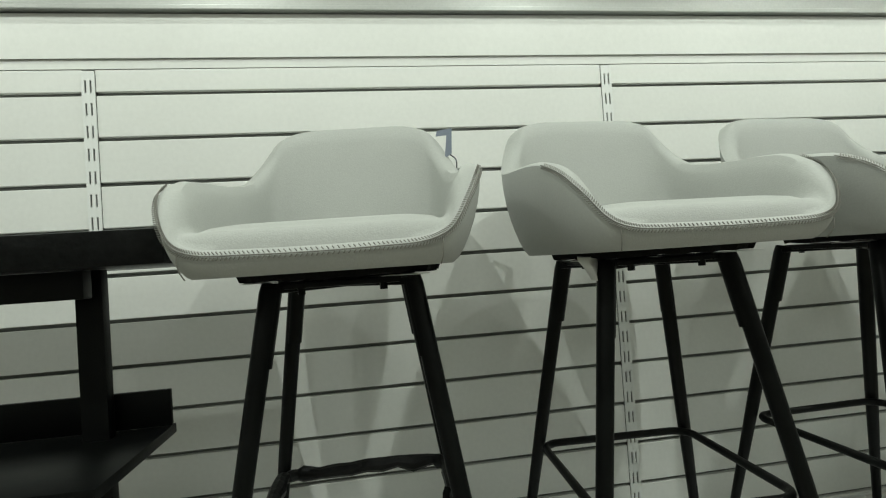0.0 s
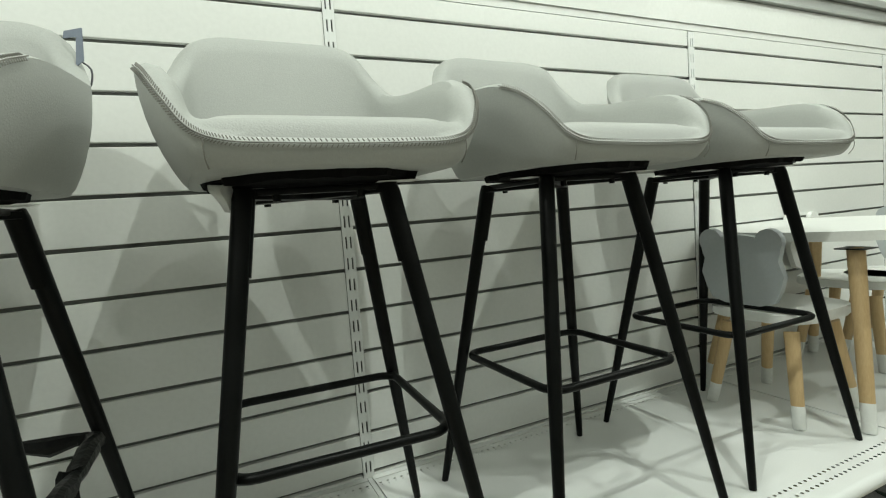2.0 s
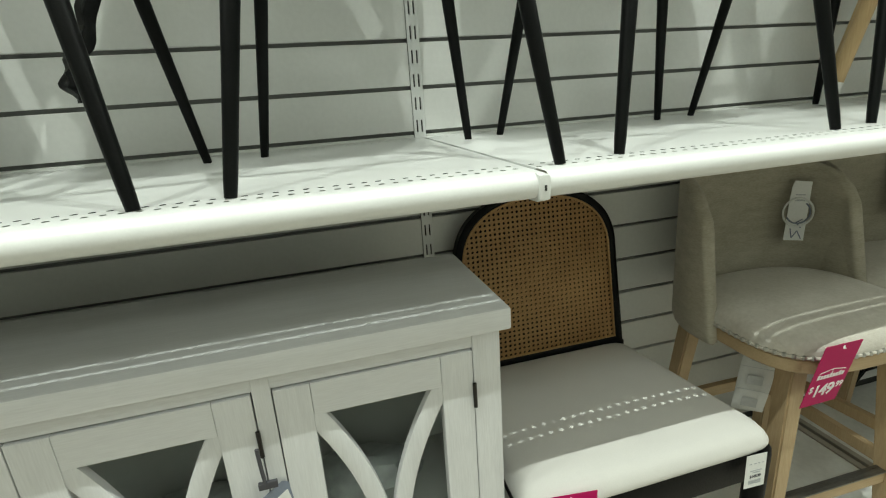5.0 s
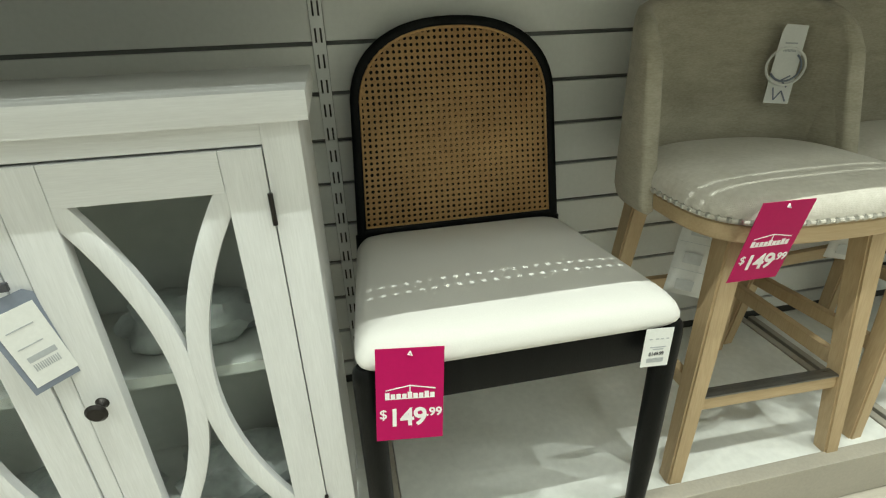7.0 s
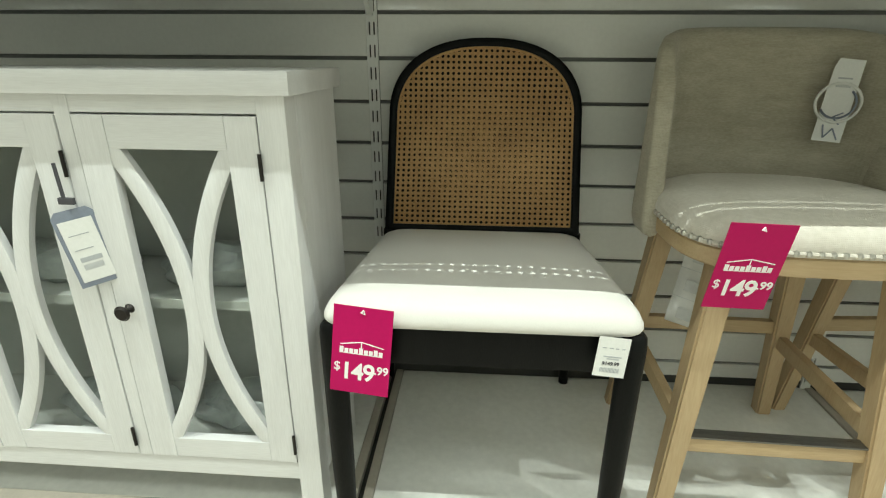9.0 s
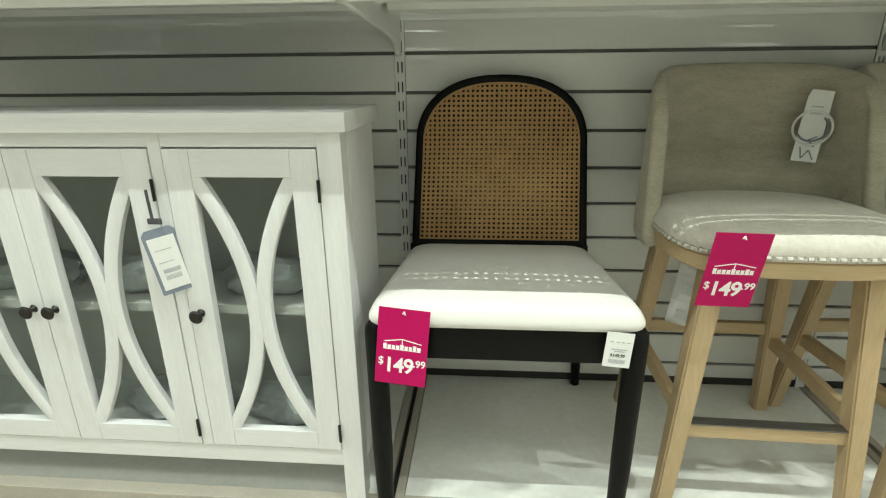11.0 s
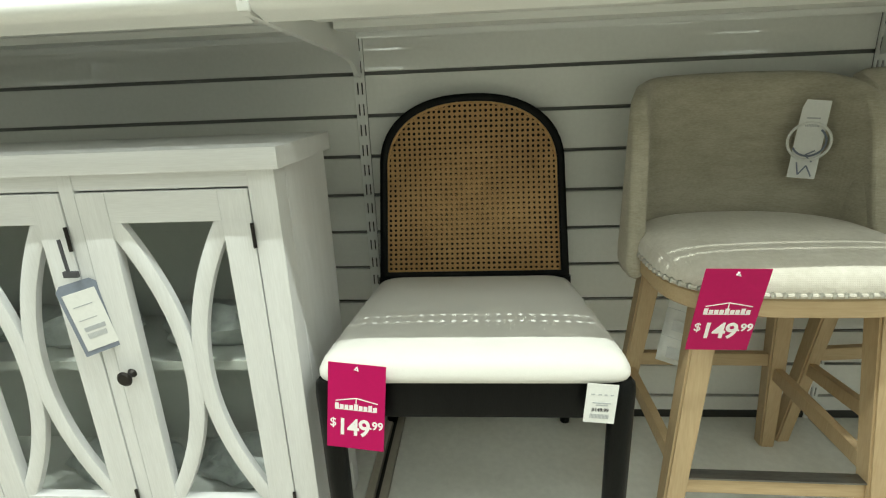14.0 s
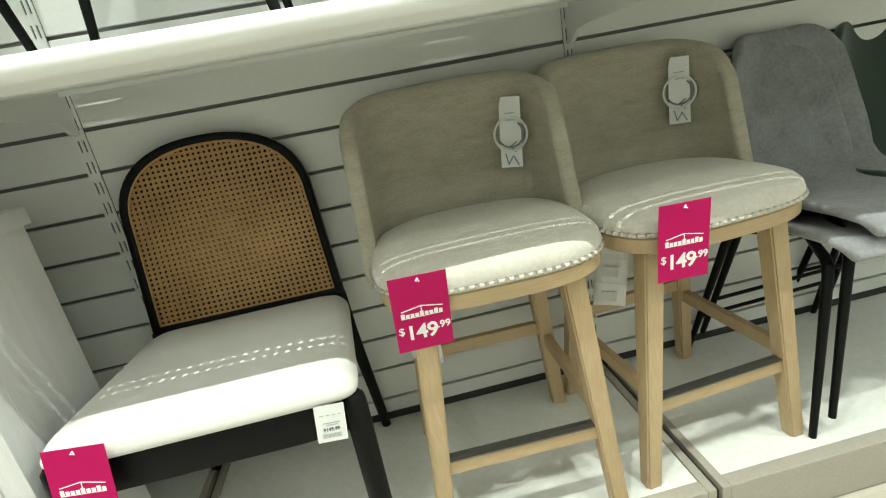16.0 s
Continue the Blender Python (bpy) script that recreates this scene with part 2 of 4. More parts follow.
def spline(ctrl, n):
    """Catmull-Rom through control points, n points."""
    c = [np.array(p, float) for p in ctrl]
    c = [2 * c[0] - c[1]] + c + [2 * c[-1] - c[-2]]
    out, spans = [], len(c) - 3
    for i in range(n):
        s = i / (n - 1) * spans
        k = min(int(s), spans - 1)
        f = s - k
        p0, p1, p2, p3 = c[k:k + 4]
        out.append(0.5 * (2 * p1 + (p2 - p0) * f + (2 * p0 - 5 * p1 + 4 * p2 - p3) * f * f + (3 * p1 - p0 - 3 * p2 + p3) * f ** 3))
    return out


def grid_sheet(bm, rows):
    """A sheet of quads through rows of points."""
    vs = [[bm.verts.new(tuple(p)) for p in r] for r in rows]
    for a, b in zip(vs, vs[1:]):
        for k in range(len(a) - 1):
            bm.faces.new((a[k], a[k + 1], b[k + 1], b[k]))
    return vs


def lettering(name, text, size, material, parent, m, label="", spread=1.0, bold=0.022):
    """Raised print in the built-in font, as a mesh."""
    c = bpy.data.curves.new(name, "FONT")
    c.body, c.size, c.extrude, c.offset = text, size, 0.0003, size * bold
    c.align_x, c.align_y = "CENTER", "CENTER"
    c.space_character = spread
    tmp = new(name + "_source", c)
    me = bpy.data.meshes.new_from_object(tmp.evaluated_get(bpy.context.evaluated_depsgraph_get()))
    bpy.data.objects.remove(tmp)
    bpy.data.curves.remove(c)
    me.materials.clear()
    me.materials.append(material)
    ob = new(name, me)
    ob.parent = parent
    ob.matrix_local = m
    if label:
        ob["label"] = label
    return ob


# ---- the setting ----
BAY, PITCH, SHELF, DECK = 1.22, 0.1016, 1.20, 0.122
LEFT_BAY, BAYS = -3, 7
X0, X1 = LEFT_BAY * BAY, (LEFT_BAY + BAYS) * BAY
FASCIA = 2.405


def simple_structure(name, label, category, boxes, material, bevel=0.0):
    bm = bmn()
    for b in boxes:
        box(bm, *b, bevel)
    ob = part(name, bm, material, None, "", False)
    return tagged(ob, label, category, kind="structure")


simple_structure("ceiling", "plain white shop ceiling above the aisle", "ceiling", [(-6.2, 7.2, -6.2, 0.2, 3.8, 3.9)], M_CEIL)
simple_structure("wall_back", "plain white shop wall behind the slat wall", "wall", [(-6.2, 7.2, 0.06, 0.2, 0, 3.8)], M_SLAT)
# unseen side and front walls, added to enclose the aisle and bounce light
simple_structure("wall_left", "plain white wall added to close the unseen end of the aisle", "wall", [(-6.3, -6.2, -6.2, 0.2, 0, 3.8)], M_SLAT)
simple_structure("wall_right", "plain white wall added to close the unseen end of the aisle", "wall", [(7.2, 7.3, -6.2, 0.2, 0, 3.8)], M_SLAT)
simple_structure("wall_front", "plain white wall added across the unseen side of the aisle", "wall", [(-6.2, 7.2, -6.3, -6.2, 0, 3.8)], M_SLAT)
shop_floor = simple_structure("floor", "pale oak vinyl plank shop floor", "floor", [(-6.2, 7.2, -6.2, 0.2, -0.06, -0.004)], M_SHOPFLOOR)

# slat wall: backing greyed for groove shade, with slats, uprights and fascia as pieces
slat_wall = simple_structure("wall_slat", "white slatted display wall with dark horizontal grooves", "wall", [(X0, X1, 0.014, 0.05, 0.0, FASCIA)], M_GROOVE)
fascia = simple_structure("trim_fascia", "plain white fascia panel along the top of the slat wall", "fascia",
                          [(X0, X1, -0.006, 0.05, FASCIA, 2.506)], M_SLAT, 0.0005)
simple_structure("trim_rail", "grey metal rail capping the fascia panel", "rail",
                 [(X0, X1, -0.022, 0.055, 2.509, 2.521), (X0, X1, -0.012, 0.055, 2.524, 2.560), (X0, X1, -0.03, 0.055, 2.563, 2.59)], M_RAIL, 0.002)
simple_structure("trim_head", "thin white strip above the top slat", "trim", [(X0, X1, -0.001, 0.014, 2.3828, 2.4044)], M_SLAT, 0.0004)
simple_structure("baseboard", "dark recessed strip where the wall meets the deck", "baseboard", [(X0, X1, 0.002, 0.013, DECK - 0.02, DECK + 0.022)], M_DARKGAP)


def upright(x):
    """A slotted steel wall channel: two columns of slots with real holes through the face."""
    bm = bmn()
    z0, z1 = DECK, 2.378
    for a, b in ((-0.0135, -0.0075), (-0.0035, 0.0035), (0.0075, 0.0135)):
        box(bm, a, b, -0.004, 0.0, z0, z1)
    z = z0
    k = 0
    while z < z1:
        for a, b in ((-0.0075, -0.0035), (0.0035, 0.0075)):
            box(bm, a, b, -0.0038, -0.0002, z, min(z1, z + 0.0228))
        z += 0.0508
    ob = part("trim_upright", bm, M_STEEL, None, "", False)
    ob.location = (x, 0, 0)
    # dark sheet behind the face: the slots' shade put into colour
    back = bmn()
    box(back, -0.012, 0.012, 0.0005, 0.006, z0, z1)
    part("slot_shadow_backing", back, M_DARKGAP, ob, "dark sheet standing in for the shade inside the slots", False)
    return tagged(ob, "white slotted steel upright set in the slat wall", "upright", "slotted wall uprights", "structure")


for i in range(BAYS + 1):
    upright(X0 + i * BAY)


# ---- shelves ----
def perforated(bm, x0, x1, y0, y1, z, step, rad):
    """A strip of sheet steel with a row of round holes."""
    n = int((x1 - x0) / step)
    w = (x1 - x0) / n
    h = y1 - y0
    seg = 8
    for i in range(n):
        cx, cy = x0 + (i + 0.5) * w, (y0 + y1) / 2
        inner, outer = [], []
        for k in range(seg):
            a = 2 * math.pi * (k + 0.5) / seg
            ca, sa = math.cos(a), math.sin(a)
            s = 1 / max(abs(ca), abs(sa))
            inner.append(bm.verts.new((cx + rad * ca, cy + rad * sa, z)))
            outer.append(bm.verts.new((cx + ca * s * w / 2, cy + sa * s * h / 2, z)))
        # corners
        cor = [bm.verts.new((cx + sx * w / 2, cy + sy * h / 2, z)) for sx, sy in ((1, 1), (-1, 1), (-1, -1), (1, -1))]
        for k in range(seg):
            j = (k + 1) % seg
            if k % 2 == 0:
                bm.faces.new((inner[k], outer[k], cor[k // 2], outer[j], inner[j]))
            else:
                bm.faces.new((inner[k], outer[k], outer[j], inner[j]))


def shelf_thing():
    """One steel shelf: flat top with rows of holes front and rear, rolled front lip, folded underside."""
    ob = thing("wall_shelf", "white steel wall shelf with perforated edges and rolled front", "shelf", "wall shelves")
    bm = bmn()
    a, b = 0.008, BAY - 0.008
    rows = [(-0.060, -0.049, 1), (-0.049, -0.036, 1), (-0.594, -0.570, 2), (-0.570, -0.546, 2)]
    for y0, y1, k in rows:
        perforated(bm, a, b, y0, y1, SHELF, 0.01745, 0.0041 if k == 2 else (0.0034 if y1 > -0.04 else 0.0016))

    def quad(x0, x1, y0, y1, z):
        bm.faces.new([bm.verts.new(p) for p in ((x0, y0, z), (x1, y0, z), (x1, y1, z), (x0, y1, z))])
    quad(a, b, -0.546, -0.060, SHELF)
    # rear margin: a narrow slit along the wall and two fixing slots
    quad(a, b, -0.036, -0.0216, SHELF)
    quad(a, b, -0.0192, -0.0160, SHELF)
    quad(a, b, -0.0082, -0.0005, SHELF)
    for x0, x1 in ((a, 0.520), (0.545, 0.648), (0.788, b)):
        quad(x0, x1, -0.0160, -0.0082, SHELF)
    for xx in (a, b):
        bm.faces.new([bm.verts.new(p) for p in ((xx, -0.591, SHELF), (xx, -0.024, SHELF), (xx, -0.024, SHELF - 0.028), (xx, -0.591, SHELF - 0.028))])
    bmesh.ops.remove_doubles(bm, verts=bm.verts, dist=0.0002)
    part("top_sheet", bm, M_STEEL, ob, "white sheet steel with two rows of round holes", False)
    bm = bmn()
    prof = [(-0.594, SHELF)]
    for k in range(9):
        t = math.pi / 2 + math.pi * 0.93 * k / 8
        prof.append((-0.614 + 0.017 * math.cos(t), SHELF - 0.017 + 0.017 * math.sin(t)))
    prof += [(-0.600, SHELF - 0.037), (-0.583, SHELF - 0.042), (-0.583, SHELF - 0.030)]
    grid_sheet(bm, [[(xx, y, z) for y, z in prof] for xx in (a, b)])
    part("front_lip", bm, M_STEEL, ob, "rolled white front lip")
    bm = bmn()
    box(bm, a, b, -0.0345, -0.0330, SHELF - 0.014, SHELF - 0.0005)
    part("rear_fold", bm, M_STEEL, ob, "white folded rear edge of the shelf", False)
    for y in (-0.24, -0.40):
        bm = bmn()
        box(bm, a + 0.01, b - 0.01, y - 0.03, y + 0.03, SHELF - 0.018, SHELF - 0.002)
        part("stiffener", bm, M_STEEL, ob, "", False)
    return ob


shelf_one = shelf_thing()
for i in range(1, BAYS):
    copy_thing(shelf_one, pose(X0 + i * BAY, 0, 0))
shelf_one.location = (X0, 0, 0)


def bracket(x):
    ob = thing("shelf_bracket", "white steel cantilever bracket holding up the shelves", "bracket", "shelf brackets", pose(x, 0, 0))
    prof = [(-0.004, SHELF - 0.002), (-0.620, SHELF - 0.002), (-0.632, SHELF - 0.012), (-0.632, SHELF - 0.032), (-0.620, SHELF - 0.038),
            (-0.42, SHELF - 0.046), (-0.14, SHELF - 0.060), (-0.07, SHELF - 0.070), (-0.03, SHELF - 0.096), (-0.004, SHELF - 0.100)]
    bm = bmn()
    l = [bm.verts.new((-0.0055, y, z)) for y, z in prof]
    r = [bm.verts.new((0.0055, y, z)) for y, z in prof]
    bm.faces.new(l)
    bm.faces.new(list(reversed(r)))
    for k in range(len(prof)):
        j = (k + 1) % len(prof)
        bm.faces.new((l[j], l[k], r[k], r[j]))
    part("arm", bm, M_STEEL, ob, "", False)
    cap = bmn()
    box(cap, -0.008, 0.008, -0.6335, -0.619, SHELF - 0.035, SHELF - 0.002, 0.004)
    c = part("end_cap", cap, M_STEEL, ob, "rounded white end cap with a dark slot")
    # dark sliver laid on the cap for the shade in its slot
    sl = bmn()
    box(sl, -0.0014, 0.0014, -0.6348, -0.6336, SHELF - 0.022, SHELF - 0.015)
    part("slot", sl, M_DARKGAP, c, "", False)
    return ob


for i in range(BAYS + 1):
    bracket(X0 + i * BAY)


# ---- low display deck ----
def deck_bay(i):
    x0 = X0 + i * BAY
    ob = thing("display_deck", "low white display deck with beige metal edging", "display deck", "low display decks", pose(x0 + 0.025, 0, 0))
    bm = bmn()
    box(bm, 0.032, BAY - 0.026, -0.512, 0.0, 0.02, DECK, 0.0015)
    part("deck_panel", bm, M_DECK, ob, "white laminate panel", False)
    for e0, e1 in ((0.010, 0.0305), (BAY - 0.0245, BAY - 0.004)):
        bm = bmn()
        box(bm, e0, e1, -0.548, 0.0, 0.0, DECK + 0.004, 0.002)
        part("side_edging", bm, M_TRIM, ob, "beige metal edging", False)
    bm = bmn()
    box(bm, 0.0310, BAY - 0.0250, -0.548, -0.5135, 0.0, DECK + 0.0035, 0.002)
    part("front_edging", bm, M_TRIM, ob, "beige metal edging", False)
    bm = bmn()
    box(bm, -0.003, 0.009, -0.535, 0.0, 0.0, DECK - 0.012)
    part("joint", bm, M_DARKGAP, ob, "dark joint between two decks", False)


for i in range(BAYS):
    deck_bay(i)


# ---- things on the upper shelf ----
def bar_stool():
    """Upholstered bucket bar stool on four splayed black legs; origin on the shelf, front towards -y."""
    ob = thing("bar_stool", "white leatherette bucket bar stool with splayed black metal legs", "bar stool", "bar stools on the shelf")
    # one padded bowl: an outer panel up to the rim all round, then the inner panel down into the seat
    half = [(0, -0.262, 0.729), (0.08, -0.262, 0.730), (0.142, -0.260, 0.733), (0.178, -0.252, 0.748), (0.202, -0.232, 0.784), (0.219, -0.196, 0.818),
            (0.229, -0.150, 0.839), (0.233, -0.095, 0.848), (0.233, -0.030, 0.853), (0.228, 0.040, 0.860), (0.216, 0.098, 0.874), (0.196, 0.142, 0.914),
            (0.166, 0.174, 0.964), (0.116, 0.192, 0.984), (0.055, 0.199, 0.988)]
    ctrl = half + [(0, 0.200, 0.988)] + [(-x, y, z) for x, y, z in reversed(half[1:])]
    N = 112
    rim = [Vector(p) for p in spline(ctrl + [ctrl[0]], N + 1)[:N]]

    def soft_loop(hw, y0, y1, z, p):
        """The rim's own bearing carried to a rounded oblong."""
        out = []
        for q in rim:
            t = math.atan2(q.y + 0.05, q.x)
            c, sn = math.cos(t), math.sin(t)
            k = (abs(c / hw) ** p + abs(sn / ((y1 + 0.05) if sn > 0 else (-0.05 - y0))) ** p) ** (-1 / p)
            out.append(Vector((k * c, -0.05 + k * sn, z)))
        return out
    base, pad = soft_loop(0.182, -0.250, 0.120, 0.705, 6), soft_loop(0.172, -0.236, 0.128, 0.764, 8)
    rows = [[b.lerp(Vector((0, -0.05, 0.708)), 0.35) for b in base]]
    for f in (0.0, 0.06, 0.16, 0.30, 0.45, 0.60, 0.75, 0.88, 0.96):
        fx = math.sin(f * math.pi / 2) ** 0.70
        rows.append([Vector((b.x + (p.x - b.x) * fx, b.y + (p.y - b.y) * fx, b.z + (p.z - b.z) * f)) for b, p in zip(base, rim)])
    rows.append(rim)
    inner = []
    for k, p in enumerate(rim):
        t = (rim[(k + 1) % N] - rim[k - 1])
        n = Vector((-t.y, t.x, 0))
        n.normalize()
        lift = max(0.0, min(1.0, (p.z - 0.745) / 0.07))
        inner.append((n, 0.010 + 0.026 * lift, lift))
    rows.append([p + n * w * 0.35 + Vector((0, 0, 0.0055)) for p, (n, w, _) in zip(rim, inner)])
    rows.append([p + n * w * 0.75 + Vector((0, 0, 0.0035 + 0.004 * (1 - l))) for p, (n, w, l) in zip(rim, inner)])
    lip = [p + n * w + Vector((0, 0, -0.008 * l + 0.009 * (1 - l))) for p, (n, w, l) in zip(rim, inner)]
    rows.append(lip)
    for f in (0.2, 0.42, 0.64, 0.82, 0.93, 1.0):
        rows.append([Vector((q.x + (s.x - q.x) * f, q.y + (s.y - q.y) * f ** 1.15, q.z + (s.z - q.z) * (f ** 1.45 * l + math.sin(f * math.pi / 2) * (1 - l)))) for q, s, (_, _, l) in zip(lip, pad, inner)])
    for f, z in ((0.93, 0.7700), (0.80, 0.7745), (0.5, 0.7780), (0.2, 0.7790)):
        rows.append([Vector((s.x * f, -0.05 + (s.y + 0.05) * f, z)) for s in pad])
    bm = bmn()
    vs = [[bm.verts.new(p) for p in r] for r in rows]
    for r0, r1 in zip(vs, vs[1:]):
        for k in range(N):
            bm.faces.new((r0[k], r0[(k + 1) % N], r1[(k + 1) % N], r1[k]))
    bm.faces.new(vs[-1])
    bm.faces.new(list(reversed(vs[0])))
    part("bucket_seat", bm, M_WHITELEATHER, ob, "pale leatherette seat, arms and back in one bowl")
    # sewn seam along the front and up both arm edges, with its stitches
    front = [(-x, y, z) for x, y, z in reversed(half[1:7])] + half[:7]
    line = [Vector(p) + Vector((p[0] * 0.006, -0.0022, 0.0012)) for p in spline(front, 150)]
    bm = bmn()
    tube(bm, line, 0.0009, 5)
    seam = part("seam", bm, M_THREAD, ob, "dark sewn seam line")
    bm = bmn()
    for k in range(2, 148):
        p = line[k]
        d = (line[k + 1] - line[k - 1]).normalized()
        side = d.cross(Vector((0.25 * (1 if p.x > 0 else -1), -1, 0))).normalized()
        for sgn in (1, -1):
            q = p + side * 0.0036 * sgn + Vector((0, -0.0004, 0))
            tube(bm, [q - d * 0.0016 + side * 0.0016 * sgn, q + d * 0.0012 - side * 0.0018 * sgn], 0.00085, 4)
    part("stitches", bm, M_THREAD, seam, "double row of grey stitches", False)
    for sx in (-1, 1):
        bm = bmn()
        tube(bm, spline([(0.166 * sx, -0.2590, 0.738), (0.166 * sx, -0.2600, 0.726), (0.165 * sx, -0.2570, 0.715), (0.162 * sx, -0.2500, 0.7050)], 10), 0.0009, 5)
        part("panel_seam", bm, M_THREAD, ob, "dark joint at the front corner")
    # underside
    bm = bmn()
    rng = random.Random(3)
    out = []
    for k in range(44):
        t = 2 * math.pi * k / 44
        r = 1 + rng.uniform(-0.05, 0.04)
        out.append((math.cos(t) * 0.166 * r, math.sin(t) * 0.166 * r - 0.05))
    top = [bm.verts.new((x, y, 0.7085)) for x, y in out]
    bot = [bm.verts.new((x * 0.97, y * 0.97, 0.6955 + rng.uniform(-0.002, 0.002))) for x, y in out]
    bm.faces.new(top)
    bm.faces.new(list(reversed(bot)))
    for k in range(44):
        bm.faces.new((top[k], bot[k], bot[(k + 1) % 44], top[(k + 1) % 44]))
    part("dust_cover", bm, M_BLACKFELT, ob, "ragged black dust cover under the seat", False)
    for (lx, ly, la) in ((-0.120, -0.085, 14), (0.110, -0.135, -12), (0.118, 0.02, 40)):
        bm = bmn()
        box(bm, -0.032, 0.032, -0.022, 0.022, 0.6915, 0.6925)
        lab = part("paper_label", bm, M_PAPER, ob, "white paper label stuck under the seat", False)
        lab.matrix_local = pose(lx, ly, 0, 0, 0, la)
    bm = bmn()
    for s in (1, -1):
        bar(bm, (-0.105, -0.105 * s, 0.682), (0.105, 0.105 * s, 0.682), 0.028, 0.012)
        bar(bm, (-0.100, 0.097 * s, 0.686), (0.100, 0.097 * s, 0.686), 0.016, 0.010)
        bar(bm, (0.095 * s, -0.100, 0.6862), (0.095 * s, 0.100, 0.6862), 0.016, 0.010)
    part("leg_frame", bm, M_BLACKSTEEL, ob)
    for bx, by in ((-0.06, -0.100), (0.06, -0.100), (-0.06, 0.100), (0.06, 0.100)):
        bm = bmn()
        tube(bm, [(bx, by, 0.682), (bx, by, 0.672)], 0.006, 6)
        part("bolt", bm, M_BLACKSTEEL, ob, "", False)
    for sx in (-1, 1):
        for sy in (-1, 1):
            t, f = Vector((0.103 * sx, 0.104 * sy, 0.690)), Vector((0.208 * sx, 0.217 * sy, 0.0))
            bm = bmn()
            pts = [t.lerp(f, k) for k in (0, 0.02, 0.5, 0.97, 1)]
            tube(bm, pts, [0.0125, 0.0145, 0.0130, 0.0085, 0.0075], 14)
            lg = part("leg", bm, M_BLACKSTEEL, ob)
            bm = bmn()
            inward = Vector((-sx, -sy, 0)).normalized() * 0.0045
            tube(bm, [t + inward, t.lerp(f, 0.17) + inward], [0.0140, 0.0138], 10)
            part("sleeve", bm, M_BLACKSTEEL, lg)
    # foot ring
    bm = bmn()
    h, r, z = 0.157, 0.035, 0.313
    pts = []
    for cx, cy, a0 in ((1, 1, 0), (-1, 1, 90), (-1, -1, 180), (1, -1, 270)):
        for k in range(6):
            a = radians(a0 + 18 * k)
            pts.append((cx * (h - r) + r * math.cos(a), cy * (h - r) + r * math.sin(a), z))
    tube(bm, pts, 0.0078, 10, True)
    part("foot_ring", bm, M_BLACKSTEEL, ob)
    return ob


STOOL_POSES = [(-0.666, -0.350, -2.4), (-0.150, -0.357, -2.8), (0.3635, -0.3345, 0.7), (0.8985, -0.304, 0.3)]
first_stool = bar_stool()
stools = [first_stool] + [copy_thing(first_stool, pose(x, y, SHELF, 0, 0, a)) for x, y, a in STOOL_POSES[1:]]
first_stool.matrix_basis = pose(STOOL_POSES[0][0], STOOL_POSES[0][1], SHELF, 0, 0, STOOL_POSES[0][2])
# the seats sit a little back of the leg frames and are turned a few degrees on them
for stool, turn in zip(stools, (-5.0, 4.0, 2.0, 0.5)):
    for piece in stool.children:
        if piece.name.split(".")[0] in ("bucket_seat", "seam", "panel_seam", "dust_cover", "paper_label"):
            piece.matrix_basis = pose(0, 0.020, 0, 0, 0, turn) @ Matrix.Diagonal((0.968, 1, 1, 1)) @ piece.matrix_basis
tagged(first_stool, "white leatherette bar stool with its footrest wrapped in black plastic")

# black wrapping left on the first stool's foot ring
rng = random.Random(8)
bm = bmn()
h, r, z = 0.157, 0.035, 0.313
pts, rad = [], []
for cx, cy, a0 in ((1, 1, 0), (-1, 1, 90), (-1, -1, 180), (1, -1, 270)):
    cor = [(cx * (h - r) + r * math.cos(radians(a0 + 18 * k)), cy * (h - r) + r * math.sin(radians(a0 + 18 * k))) for k in range(6)]
    nx, ny = [(-1, 1), (-1, -1), (1, -1), (1, 1)][a0 // 90]
    pts += cor
    nxt = {0: (-(h - r), h), 90: (-h, -(h - r)), 180: (h - r, -h), 270: (h, h - r)}[a0]
    for k in range(1, 8):
        f = k / 8
        pts.append((cor[-1][0] + (nxt[0] - cor[-1][0]) * f, cor[-1][1] + (nxt[1] - cor[-1][1]) * f))
rad = [0.0125 + rng.uniform(-0.0025, 0.004) for _ in pts]
tube(bm, [(x, y, z + rng.uniform(-0.004, 0.004)) for x, y in pts], rad, 9, True)
wrap = part("plastic_wrap", bm, M_BLACKPLASTIC, first_stool, "crumpled black plastic wrapped round the footrest")
bm = bmn()
strip = spline([(0.152, 0.010, 0.322), (0.150, 0.005, 0.28), (0.142, 0.0, 0.235), (0.125, -0.005, 0.19), (0.108, -0.008, 0.165), (0.102, -0.005, 0.140), (0.112, 0.0, 0.118)], 26)
rows = [[(p[0] - 0.012 - 0.005 * math.sin(k), p[1], p[2]), (p[0] + 0.003 * math.sin(2 * k), p[1] - 0.010, p[2]), (p[0] + 0.013 + 0.003 * math.cos(k), p[1] + 0.003, p[2])] for k, p in enumerate(strip)]
grid_sheet(bm, rows)
tail = part("plastic_tail", bm, M_BLACKPLASTIC, first_stool, "loose end of black plastic hanging down")
tail.modifiers.new("thickness", "SOLIDIFY").thickness = 0.0015

# a torn strip of tissue hanging from under the second stool's seat
bm = bmn()
strip = spline([(-0.130, -0.100, 0.700), (-0.132, -0.104, 0.692), (-0.128, -0.108, 0.682), (-0.124, -0.106, 0.672), (-0.122, -0.108, 0.662)], 12)
